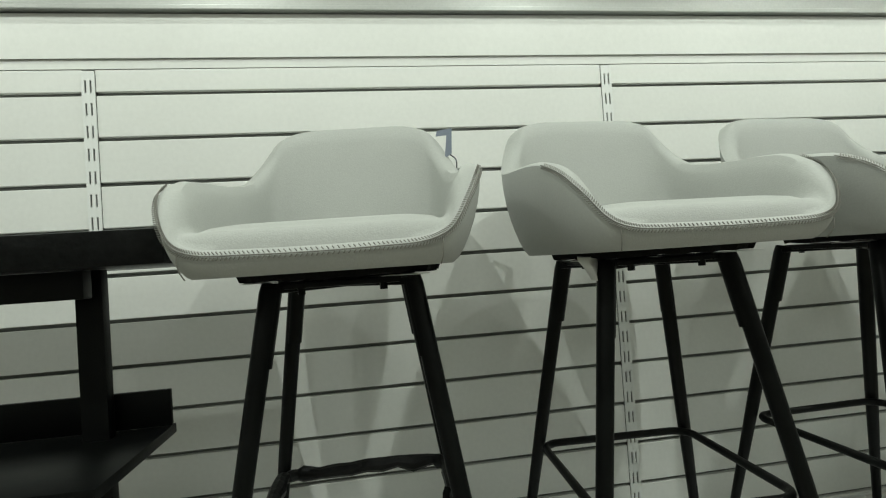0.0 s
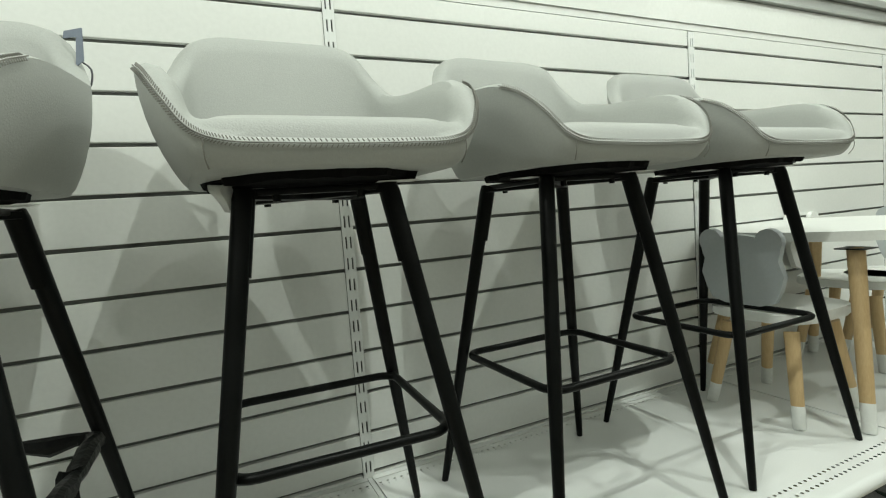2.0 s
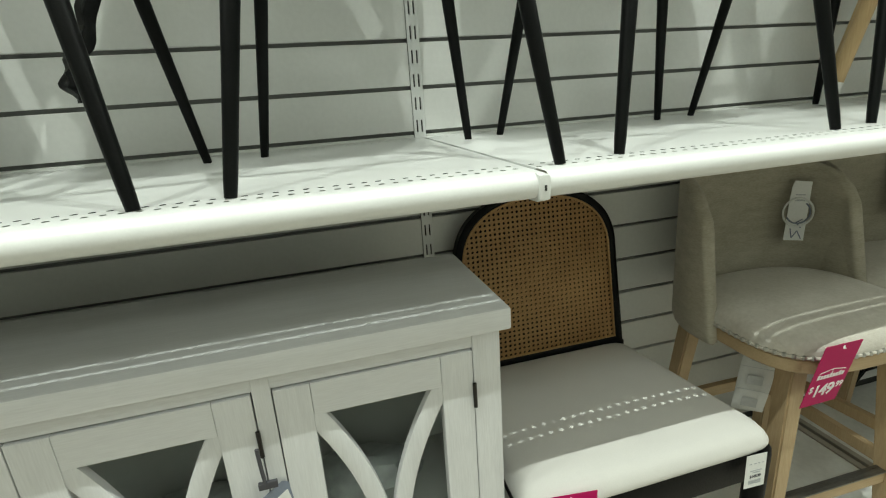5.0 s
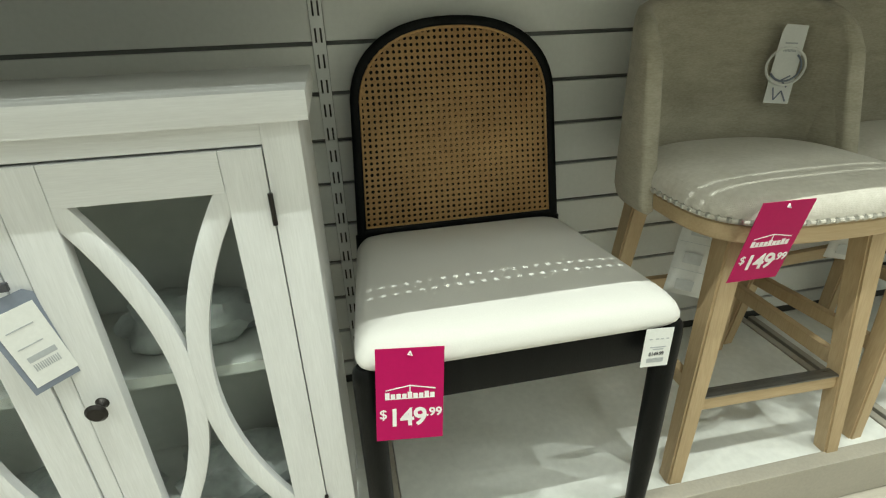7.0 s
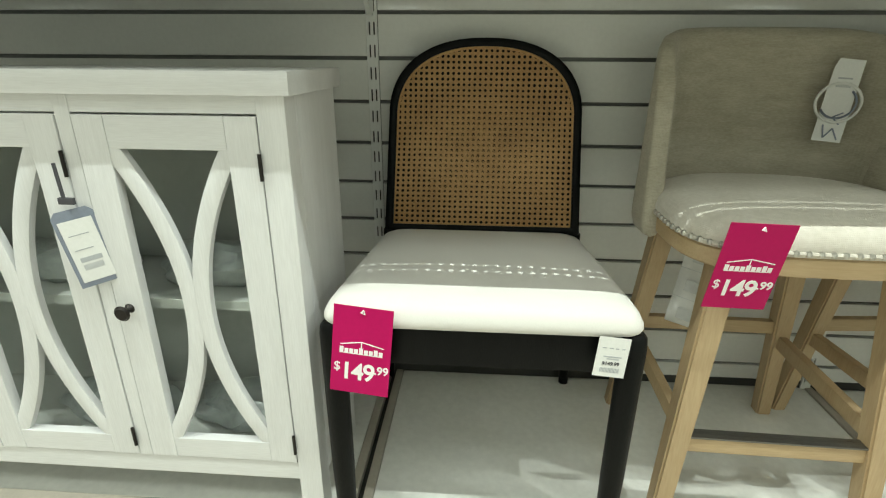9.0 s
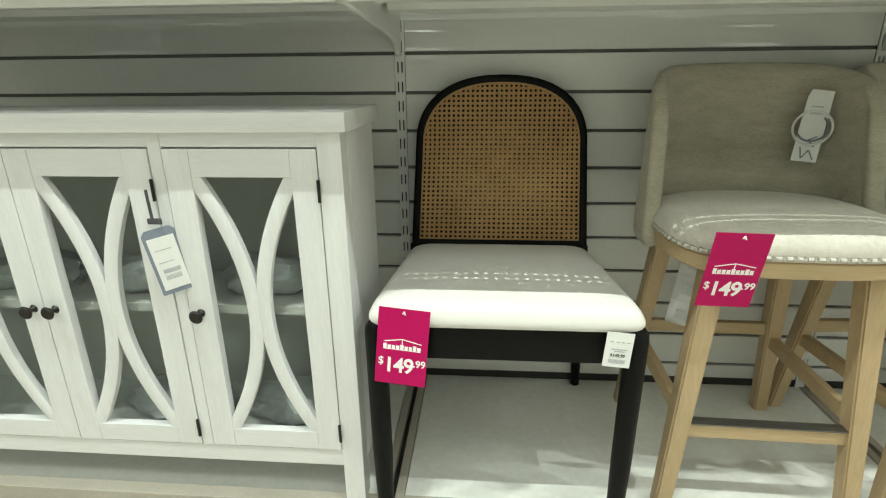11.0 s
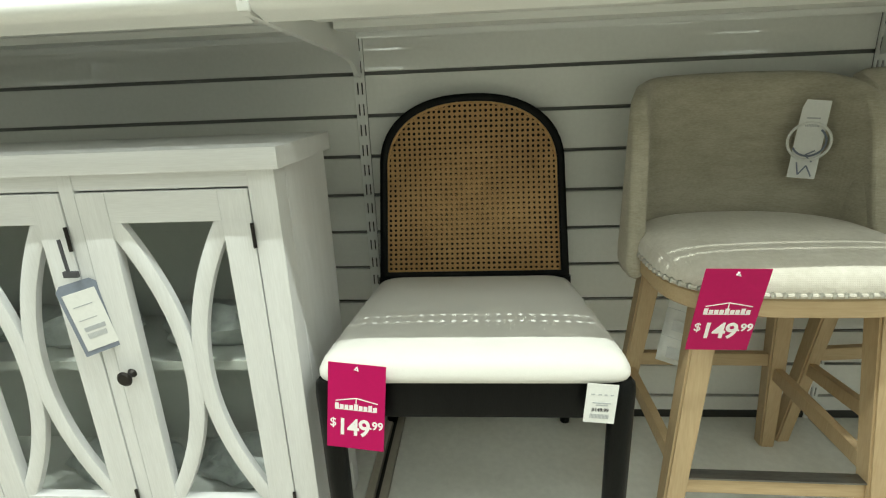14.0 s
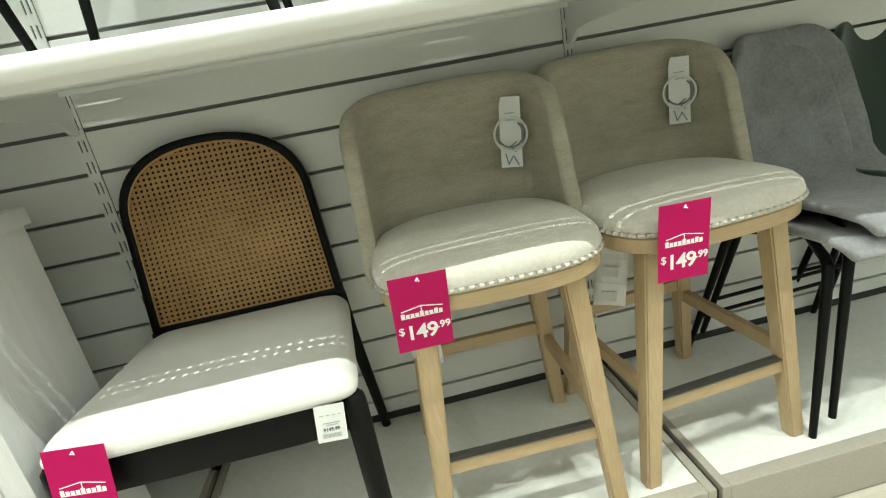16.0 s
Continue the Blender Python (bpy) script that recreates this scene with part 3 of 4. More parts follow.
grid_sheet(bm, [[(p[0] - 0.017 + 0.0009 * k, p[1] + 0.004, p[2]), (p[0], p[1] - 0.004, p[2] - 0.002), (p[0] + 0.017 - 0.0007 * k, p[1] + 0.003, p[2] + 0.003)] for k, p in enumerate(strip)])
flap = part("tissue_strip", bm, M_PAPER, stools[1], "torn white tissue strip hanging under the seat")
flap.modifiers.new("thickness", "SOLIDIFY").thickness = 0.0008

# paper tag hung on the back of the first stool
tg = thing("hang_tag", "grey and white paper tag hanging behind a bar stool back", "tag", "", pose(-0.476, -0.215, 2.122, 0, 8, -35))
bm = bmn()
prism(bm, [(-0.010, 0.045), (0.022, 0.050), (0.026, 0.0), (0.012, -0.01), (0.012, 0.036), (-0.012, 0.034)], 0.0015)
part("card", bm, M_SLATEBLUE, tg, "", False)
bm = bmn()
tube(bm, spline([(0.018, 0.003, 0.0), (0.034, 0.006, -0.012), (0.036, 0.004, -0.035), (0.028, 0, -0.05)], 10), 0.0015, 6)
part("cord", bm, M_INK, tg)
bm = bmn()
box(bm, 0.014, 0.040, -0.001, 0.001, -0.10, -0.045)
part("lower_card", bm, M_PAPERGREY, tg, "", False)


# black console shelf at the end of the stool row
con = thing("console_shelf", "black metal console with a slab top and a lipped tray", "console", "", pose(-0.018, 0, SHELF))
con.scale.z = 1.017
bm = bmn()
box(bm, -1.90, -0.895, -0.46, -0.12, 0.718, 0.768, 0.004)
part("slab_top", bm, M_BLACKPLASTIC, con, "black slab top with glossy wrapped edge")
bm = bmn()
box(bm, -1.88, -1.03, -0.40, -0.375, 0.675, 0.717, 0.002)
part("apron", bm, M_BLACKSTEEL, con)
for px in (-1.86, -1.048):
    bm = bmn()
    box(bm, px - 0.020, px + 0.020, -0.352, -0.330, 0.0, 0.7175, 0.003)
    part("post", bm, M_BLACKSTEEL, con)
    bm = bmn()
    box(bm, px - 0.020, px + 0.020, -0.45, -0.15, 0.0, 0.012, 0.003)
    part("foot", bm, M_BLACKSTEEL, con)
bm = bmn()
box(bm, -1.90, -0.952, -0.55, -0.29, 0.440, 0.456, 0.002)
tray = part("tray", bm, M_BLACKSTEEL, con, "black tray with a raised back lip")
bm = bmn()
box(bm, -1.90, -0.9515, -0.31, -0.302, 0.4565, 0.516, 0.002)
part("lip", bm, M_BLACKSTEEL, tray)


# children's furniture at the far end of the shelf
def white_tipped_leg(ob, top, foot, rt, rf, tip=0.06):
    t, f = Vector(top), Vector(foot)
    k = 1 - tip / (t - f).length
    bm = bmn()
    tube(bm, [t, t.lerp(f, k)], [rt, rt + (rf - rt) * k], 16)
    lg = part("leg", bm, M_PINE, ob)
    bm = bmn()
    tube(bm, [t.lerp(f, k), t.lerp(f, 0.99), f], [rt + (rf - rt) * k + 0.0006, rf + 0.0006, rf - 0.001], 16)
    part("painted_tip", bm, M_WHITEPAINT, lg, "white painted foot")


def bear_outline():
    pts = []
    c = [(-0.105, 0.03), (-0.118, 0.075), (-0.105, 0.115), (-0.112, 0.135)]
    for x, z in c:
        pts.append((x, z))
    for k in range(9):
        a = radians(215 - 26 * k)
        pts.append((-0.083 + 0.036 * math.cos(a), 0.165 + 0.036 * math.sin(a)))
    for k in range(7):
        x = -0.048 + 0.016 * k
        pts.append((x, 0.178 + 0.006 * math.sin(math.pi * k / 6)))
    for k in range(9):
        a = radians(173 - 26 * k)
        pts.append((0.083 + 0.036 * math.cos(a), 0.165 + 0.036 * math.sin(a)))
    for x, z in reversed(c):
        pts.append((-x, z))
    pts += [(0.09, 0.0), (0.05, -0.012), (-0.05, -0.012), (-0.09, 0.0)]
    return pts


def child_chair(m, paint):
    ob = thing("child_chair", "small child's chair with an eared back and white-tipped beech legs", "chair", "children's chairs", m)
    bm = bmn()
    prism(bm, bear_outline(), 0.018, pose(0, 0.125, 0.335, -4))
    part("backrest", bm, paint, ob, "pale grey painted back with two round ears")
    bm = bmn()
    out = [(0.145 * (abs(math.cos(t)) ** 0.5) * (1 if math.cos(t) > 0 else -1), 0.15 * (abs(math.sin(t)) ** 0.5) * (1 if math.sin(t) > 0 else -1)) for t in [2 * math.pi * k / 32 for k in range(32)]]
    prism(bm, out, 0.028, pose(0, -0.02, 0.276, 90), 0.004)
    part("seat", bm, M_WHITEPAINT, ob, "white painted seat")
    for sx in (-1, 1):
        for sy in (-1, 1):
            white_tipped_leg(ob, (0.09 * sx, -0.02 + 0.095 * sy, 0.249), (0.127 * sx, -0.02 + 0.133 * sy, 0), 0.019, 0.015)
    return ob


child_chair(pose(1.168, -0.284, SHELF, 0, 0, 90), M_GREYPAINT)
child_chair(pose(1.97, -0.25, SHELF, 0, 0, -84), M_GREYPAINT)
child_chair(pose(1.80, -0.05, SHELF, 0, 0, 0), M_WHITEPAINT).matrix_basis = pose(1.80, -0.16, SHELF, 0, 0, 4)
tbl = thing("child_table", "round white child's table on white-tipped beech legs", "table", "", pose(1.463, -0.288, SHELF))
bm = bmn()
prism(bm, [(0.36 * math.cos(2 * math.pi * k / 64), 0.36 * math.sin(2 * math.pi * k / 64)) for k in range(64)], 0.026, pose(0, 0, 0.490, 90), 0.005)
part("tabletop", bm, M_WHITEPAINT, tbl)
for sx in (-1, 1):
    for sy in (-1, 1):
        white_tipped_leg(tbl, (0.205 * sx, 0.16 * sy, 0.461), (0.30 * sx, 0.229 * sy, 0), 0.021, 0.016, 0.075)
        bm = bmn()
        box(bm, 0.205 * sx - 0.035, 0.205 * sx + 0.035, 0.16 * sy - 0.035, 0.16 * sy + 0.035, 0.4605, 0.4635)
        part("leg_plate", bm, M_BLACKSTEEL, tbl, "", False)


# ---- white cabinet with glazed doors ----
cab = thing("glazed_cabinet", "whitewashed wooden cabinet with arched glass doors", "cabinet", "", pose(-0.009, -0.016, DECK))
CZ = -DECK
CX0, CX1, CF, CB = -1.335, -0.020, -0.517, -0.252
bm = bmn()
box(bm, CX0 - 0.012, CX1 + 0.014, -0.536, CB + 0.005, 0.955 + CZ, 0.990 + CZ, 0.003)
part("top", bm, M_CABINET_H, cab, "whitewashed top board")
for x0, x1 in ((CX0, CX0 + 0.024), (CX1 - 0.024, CX1)):
    bm = bmn()
    box(bm, x0, x1, -0.472, CB, 0.212 + CZ, 0.9545 + CZ, 0.001)
    part("side_panel", bm, M_CABINET, cab, "", False)
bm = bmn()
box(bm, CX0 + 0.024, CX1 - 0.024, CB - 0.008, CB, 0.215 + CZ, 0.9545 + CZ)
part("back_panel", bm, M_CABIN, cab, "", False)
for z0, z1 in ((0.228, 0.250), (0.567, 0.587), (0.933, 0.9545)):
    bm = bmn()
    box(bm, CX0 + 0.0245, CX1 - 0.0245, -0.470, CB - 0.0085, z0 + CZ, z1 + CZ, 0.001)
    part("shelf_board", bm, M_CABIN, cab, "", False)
for x0, x1, base in ((CX0, CX0 + 0.044, DECK), (CX0 + 0.335, CX0 + 0.366, 0.264), (-0.3845, -0.3595, 0.264), (-0.065, CX1, DECK)):
    bm = bmn()
    box(bm, x0, x1, CF - 0.004, -0.4725, base + CZ, 0.9545 + CZ, 0.0015)
    part("stile", bm, M_CABINET, cab, "", False)
for x0 in (CX0, CX1 - 0.04):
    bm = bmn()
    box(bm, x0, x0 + 0.04, CB - 0.04, CB, 0.0, 0.2115 + CZ, 0.0015)
    part("back_foot", bm, M_CABINET, cab, "", False)
for z0, z1 in ((0.2215, 0.2635), (0.9275, 0.9545)):
    bm = bmn()
    box(bm, CX0 + 0.0445, CX1 - 0.0445, CF - 0.002, -0.4728, z0 + CZ, z1 + CZ, 0.0015)
    part("rail", bm, M_CABINET_H, cab, "", False)


def glazed_door(x0, x1, hinge_right):
    z0, z1 = 0.2665 + CZ, 0.9245 + CZ
    w = x1 - x0
    bm = bmn()
    st, rl = 0.050, 0.052
    yf, yb = CF - 0.006, CF + 0.014
    box(bm, x0, x0 + st, yf, yb, z0, z1, 0.0012)
    box(bm, x1 - st, x1, yf, yb, z0, z1, 0.0012)
    d = part("door", bm, M_CABINET, cab, "whitewashed glazed door with two bowed bars", False)
    for r0, r1 in ((z0, z0 + rl - 0.008), (z1 - rl, z1)):
        bm = bmn()
        box(bm, x0 + st + 0.0004, x1 - st - 0.0004, yf + 0.0008, yb, r0, r1, 0.001)
        part("door_rail", bm, M_CABINET_H, d, "", False)
    # bowed bars: two arcs that touch at mid-height
    mid, zb, zt = (x0 + x1) / 2, z0 + rl - 0.010, z1 - rl + 0.002
    for sgn in (-1, 1):
        bm = bmn()
        end, near = sgn * (w / 2 - st + 0.002), sgn * 0.0105
        inner, outer = [], []
        for k in range(25):
            f = k / 24
            s = 1 - (2 * f - 1) ** 2
            x = mid + end + (near - end) * s
            z = zb + (zt - zb) * f
            inner.append((x, z))
        sec = []
        for k, (x, z) in enumerate(inner):
            a, b = Vector((*inner[max(0, k - 1)], 0)), Vector((*inner[min(24, k + 1)], 0))
            t = (b - a).normalized()
            nrm = Vector((-t.y, t.x, 0))
            p, q = Vector((x, z, 0)) + nrm * 0.0142, Vector((x, z, 0)) - nrm * 0.0142
            yy = yf + 0.0016
            sec.append([(p.x, yb - 0.003, p.y), (p.x, yy + 0.002, p.y), ((p.x * 5 + q.x) / 6, yy, (p.y * 5 + q.y) / 6), ((p.x + q.x * 5) / 6, yy, (p.y + q.y * 5) / 6),
                        (q.x, yy + 0.002, q.y), (q.x, yb - 0.003, q.y), (p.x, yb - 0.003, p.y)])
        grid_sheet(bm, sec)
        bowed = part("bowed_bar", bm, M_CABINET, d)
    bm = bmn()
    box(bm, x0 + st - 0.006, x1 - st + 0.006, CF + 0.0125, CF + 0.0155, z0 + rl - 0.014, z1 - rl + 0.006)
    pane = part("pane", bm, M_GLASS, d, "clear glass pane", False)
    pane.visible_shadow = False
    hx = x1 + 0.001 if hinge_right else x0 - 0.001
    for hz in (0.848 + CZ, 0.312 + CZ):
        bm = bmn()
        tube(bm, [(hx, yf - 0.003, hz - 0.021), (hx, yf - 0.003, hz + 0.021)], 0.0032, 8)
        part("hinge", bm, M_BRONZE, d)
    kx = x0 + 0.023 if hinge_right else x1 - 0.023
    bm = bmn()
    kz = 0.593 + CZ
    tube(bm, [(kx, yf, kz), (kx, yf - 0.003, kz), (kx, yf - 0.012, kz), (kx, yf - 0.016, kz), (kx, yf - 0.021, kz), (kx, yf - 0.025, kz)],
         [0.009, 0.006, 0.0045, 0.011, 0.0145, 0.0105], 18)
    part("knob", bm, M_BRONZE, d, "round dark bronze knob")


glazed_door(-1.287, -1.0035, False)
glazed_door(-0.9660, -0.6760, False)
glazed_door(-0.6740, -0.3865, True)
glazed_door(-0.3575, -0.0665, True)

for bx, bz, bw in ((-0.24, 0.587, 0.11), (-0.55, 0.587, 0.12), (-0.22, 0.250, 0.12), (-0.52, 0.250, 0.13), (-0.82, 0.587, 0.12)):
    bm = bmn()
    bmesh.ops.create_icosphere(bm, subdivisions=3, radius=1)
    rg = random.Random(int(bx * 100))
    off = Vector((rg.random() * 9, rg.random() * 9, 0))
    for v in bm.verts:
        nz = 1 + 0.35 * noise.noise(v.co * 1.7 + off) + 0.12 * noise.noise(v.co * 5 + off)
        v.co = Vector((v.co.x * bw * nz, v.co.y * 0.065 * nz, max(0.0, v.co.z * 0.05 * nz + 0.028)))
    ob = part("packing_bag", bm, M_BAG)
    ob.location = (bx - 0.009, -0.381, bz + 0.0005)
    tagged(ob, "crumpled grey packing bag lying on a cabinet shelf", "packing bag", "bags in the cabinet")

# slate-blue tag on a black strap from the door hinge
tg = thing("hang_tag", "slate-blue product tag with white label on a black strap", "tag", "", pose(-0.393, -0.5565, 0.80, 0, 0, 0))
tilt = pose(0.0, 0.0, -0.02, -4, -9, 36)
bm = bmn()
prism(bm, [(-0.030, -0.135), (0.030, -0.135), (0.030, -0.012), (0.022, -0.003), (-0.022, -0.003), (-0.030, -0.012)], 0.0012, tilt)
part("card", bm, M_SLATEBLUE, tg, "", False)
bm = bmn()
box(bm, -0.024, 0.024, -0.0016, -0.0006, -0.126, -0.020, 0, tilt)
lab = part("label", bm, M_PAPER, tg, "white printed label", False)
bm = bmn()
for k, (a, b, c, d) in enumerate(((-0.017, 0.012, -0.046, -0.0445), (-0.017, 0.010, -0.071, -0.0695), (-0.015, 0.016, -0.092, -0.084))):
    box(bm, a, b, -0.0022, -0.0017, c, d, 0, tilt)
for k in range(12):
    x = -0.014 + k * 0.0024
    box(bm, x, x + 0.0013, -0.0022, -0.0017, -0.106, -0.096, 0, tilt)
part("print", bm, M_PAPERGREY, lab, "grey printed bars", False)
bm = bmn()
tube(bm, [(-0.005, -0.001, 0.052), (-0.004, -0.001, 0.02), (-0.002, -0.002, -0.006)], 0.0028, 8)
box(bm, -0.012, 0.014, -0.004, 0.002, -0.014, -0.003, 0.001)
part("strap", bm, M_INK, tg, "black strap and clip")


# ---- black chair with cane back ----
chair = thing("cane_back_chair", "black wooden chair with an arched cane back and cream seat", "chair", "", pose(0.273, 0, DECK))
CH = 0.152 - DECK
SLOPE = pose(0, -0.56, 0.431 + CH, -2.2) @ pose(0, 0.56, -0.431)


def flare(z, zs):
    """The back widens a little below its round head."""
    return 1 + 0.07 * max(0.0, (zs - z) / zs)


def arch(hw, z0, z1, zs, n=28):
    """Half-round headed outline, slightly wider at the foot."""
    pts = [(-hw * flare(z0, zs), z0)]
    for k in range(n + 1):
        t = math.pi - math.pi * k / n
        c, s = math.cos(t), math.sin(t)
        pts.append((hw * (abs(c) ** 0.86) * (1 if c > 0 else -1), zs + (z1 - zs) * (s ** 0.86)))
    pts.append((hw * flare(z0, zs), z0))
    return pts


back_m = SLOPE @ pose(0, -0.090, 0.447, -4.0)
o, i_ = arch(0.226, 0.015, 0.473, 0.292), arch(0.208, 0.037, 0.455, 0.290)
bm = bmn()
secs = []
for (ax, az), (bx, bz) in zip(o, i_):
    secs.append([(ax, 0.014, az), (ax, -0.010, az), (ax * 0.7 + bx * 0.3, -0.014, az * 0.7 + bz * 0.3), (ax * 0.3 + bx * 0.7, -0.014, az * 0.3 + bz * 0.7), (bx, -0.010, bz), (bx, 0.014, bz), (ax, 0.014, az)])
secs.append(secs[0])
grid_sheet(bm, secs)
bmesh.ops.transform(bm, matrix=back_m, verts=bm.verts)
part("back_frame", bm, M_BLACKWOOD, chair, "black arched frame")
bm = bmn()
bead = arch(0.205, 0.040, 0.452, 0.289, 40)
tube(bm, [(x, -0.009, z) for x, z in bead], 0.0028, 8, True)
bmesh.ops.transform(bm, matrix=back_m, verts=bm.verts)
part("cane_bead", bm, M_CANE, chair, "honey cane edging bead")
# near-black sheet added behind the webbing to darken its holes
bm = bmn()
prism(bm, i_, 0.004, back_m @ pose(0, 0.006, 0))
part("hole_darkening_sheet", bm, M_CANEBACK, chair, "", False)


def cane_web():
    """Cane webbing: upright, level and slanting strands that leave small round holes."""
    bm = bmn()
    hw, z0, z1, zs = 0.207, 0.038, 0.454, 0.290

    def inside(x, z):
        if abs(x) > hw or z < z0 or z > z1:
            return False
        if z <= zs:
            return True
        return (abs(x) / hw) ** (2 / 0.86) + ((z - zs) / (z1 - zs)) ** (2 / 0.86) <= 1

    def strand(px, pz, dx, dz, w, y):
        ts = [t for t in np.arange(-0.7, 0.7, 0.002) if inside(px + dx * t, pz + dz * t)]
        if len(ts) < 3:
            return
        a, b = ts[0], ts[-1]
        nx, nz = -dz * w / 2, dx * w / 2
        q = []
        for yy in (y - 0.0005, y + 0.0005):
            q.append([bm.verts.new((px + dx * t + nx * s, yy, pz + dz * t + nz * s)) for t, s in ((a, 1), (b, 1), (b, -1), (a, -1))])
        bm.faces.new(q[0])
        bm.faces.new(list(reversed(q[1])))
        for k in range(4):
            bm.faces.new((q[0][(k + 1) % 4], q[0][k], q[1][k], q[1][(k + 1) % 4]))
    # sheet of woven ground with a round hole in each cell
    rg = random.Random(5)
    cols, seg = 33, 8
    pitch = 2 * hw / cols
    for ci in range(cols):
        for ri in range(34):
            cx, cz = -hw + (ci + 0.5) * pitch, z0 + (ri + 0.5) * pitch
            if not inside(cx, cz):
                continue
            rad = 0.0037 + rg.uniform(-0.0004, 0.0004)
            inner, outer = [], []
            for k in range(seg):
                t = 2 * math.pi * (k + 0.5) / seg
                c, sn = math.cos(t), math.sin(t)
                q = pitch / 2 / max(abs(c), abs(sn))
                inner.append((bm.verts.new((cx + rad * c, -0.003, cz + rad * sn)), bm.verts.new((cx + rad * c, -0.0012, cz + rad * sn))))
                outer.append(bm.verts.new((cx + q * c, -0.003, cz + q * sn)))
            for k in range(seg):
                j = (k + 1) % seg
                bm.faces.new((inner[k][0], inner[j][0], inner[j][1], inner[k][1]))
                if k % 2 == 0:
                    cor = bm.verts.new((cx + (pitch / 2 if math.cos(2 * math.pi * (k + 1) / seg) > 0 else -pitch / 2), -0.003, cz + (pitch / 2 if math.sin(2 * math.pi * (k + 1) / seg) > 0 else -pitch / 2)))
                    bm.faces.new((inner[k][0], outer[k], cor, outer[j], inner[j][0]))
                else:
                    bm.faces.new((inner[k][0], outer[k], outer[j], inner[j][0]))
    # strands laid over the ground between the holes
    for k in range(cols + 1):
        for sd in (-1, 1):
            strand(-hw + k * pitch + sd * 0.0012, 0.2, 0, 1, 0.0011, -0.0036)
    for k in range(35):
        for sd in (-1, 1):
            strand(0, z0 + k * pitch + sd * 0.0012, 1, 0, 0.0011, -0.0040)
    r = math.sqrt(0.5)
    for k in range(-36, 70):
        strand(-hw + (k + 0.5) * pitch, z0, -r, r, 0.0010, -0.0044)
        strand(hw - (k + 0.5) * pitch, z0, r, r, 0.0010, -0.0048)
    for v in bm.verts:
        v.co.x *= flare(v.co.z, zs)
    bmesh.ops.transform(bm, matrix=back_m, verts=bm.verts)
    return bm


part("cane_web", cane_web(), M_CANE, chair, "honey woven cane webbing", False)["kind"] = "stuff"


def cushion(bm, fw, rw, y0, y1, z0, z1, corner, crown, n=64, edge=0.022):
    """A padded seat, wider in front, with rounded corners, soft edges and a crown."""
    rings = []
    prof = [(z0, 0.978), (z0 + 0.003, 0.99), (z0 + edge * 0.5, 1.0), (z0 + edge, 0.997), (z0 + (z1 - z0) * 0.62, 0.972), (z0 + (z1 - z0) * 0.84, 0.935), (z1, 0.87)]
    prof += [(z1 + crown * f, g) for f, g in ((0.35, 0.78), (0.7, 0.55), (0.92, 0.3), (1, 0.1))]
    for z, g in prof:
        ring = []
        for k in range(n):
            t = 2 * math.pi * k / n
            c, s = math.cos(t), math.sin(t)
            sx, sy = abs(c) ** corner * (1 if c > 0 else -1), abs(s) ** corner * (1 if s > 0 else -1)
            f = (sy + 1) / 2
            hw = (fw + (rw - fw) * f) / 2
            shrink = 1 - (1 - g) * (0.26 / max(hw, 0.1)) * 0.9 if g > 0.85 else g
            ring.append(bm.verts.new((sx * hw * shrink, (y0 + y1) / 2 + sy * (y1 - y0) / 2 * shrink, z)))
        rings.append(ring)
    for a, b in zip(rings, rings[1:]):
        for k in range(n):
            bm.faces.new((a[k], a[(k + 1) % n], b[(k + 1) % n], b[k]))
    bm.faces.new(rings[-1])
    bm.faces.new(list(reversed(rings[0])))


bm = bmn()
cushion(bm, 0.552, 0.490, -0.560, -0.086, 0.431, 0.477, 0.14, 0.009, edge=0.017)
bmesh.ops.transform(bm, matrix=SLOPE, verts=bm.verts)
part("seat_cushion", bm, M_CREAM, chair, "cream upholstered seat")
bm = bmn()
box(bm, -0.235, 0.235, -0.550, -0.520, 0.358 + CH, 0.4305 + CH, 0.004)
part("front_rail", bm, M_BLACKWOOD, chair)
for sx in (-1, 1):
    bm = bmn()
    bar(bm, SLOPE @ Vector((0.244 * sx, -0.53, 0.398)), SLOPE @ Vector((0.218 * sx, -0.10, 0.398)), 0.024, 0.062, 0.004)
    part("side_rail", bm, M_BLACKWOOD, chair)
    bm = bmn()
    tube(bm, [(0.258 * sx, -0.534, 0.430 + CH), (0.258 * sx, -0.534, 0.422 + CH), (0.258 * sx, -0.534, 0.405 + CH), (0.257 * sx, -0.533, 0.15), (0.256 * sx, -0.532, 0.0)],
         [0.014, 0.0205, 0.0225, 0.0215, 0.018], 20)
    part("front_leg", bm, M_BLACKWOOD, chair)
    bm = bmn()
    tube(bm, [SLOPE @ Vector((0.232 * sx, -0.094, 0.47)), SLOPE @ Vector((0.232 * sx, -0.090, 0.36)), (0.256 * sx, -0.022, 0.0)], [0.013, 0.017, 0.0135], 16)
    part("back_leg", bm, M_BLACKWOOD, chair)
bm = bmn()
box(bm, -0.215, 0.215, -0.112, -0.087, 0.375, 0.430, 0.003, SLOPE)
part("back_rail", bm, M_BLACKWOOD, chair)


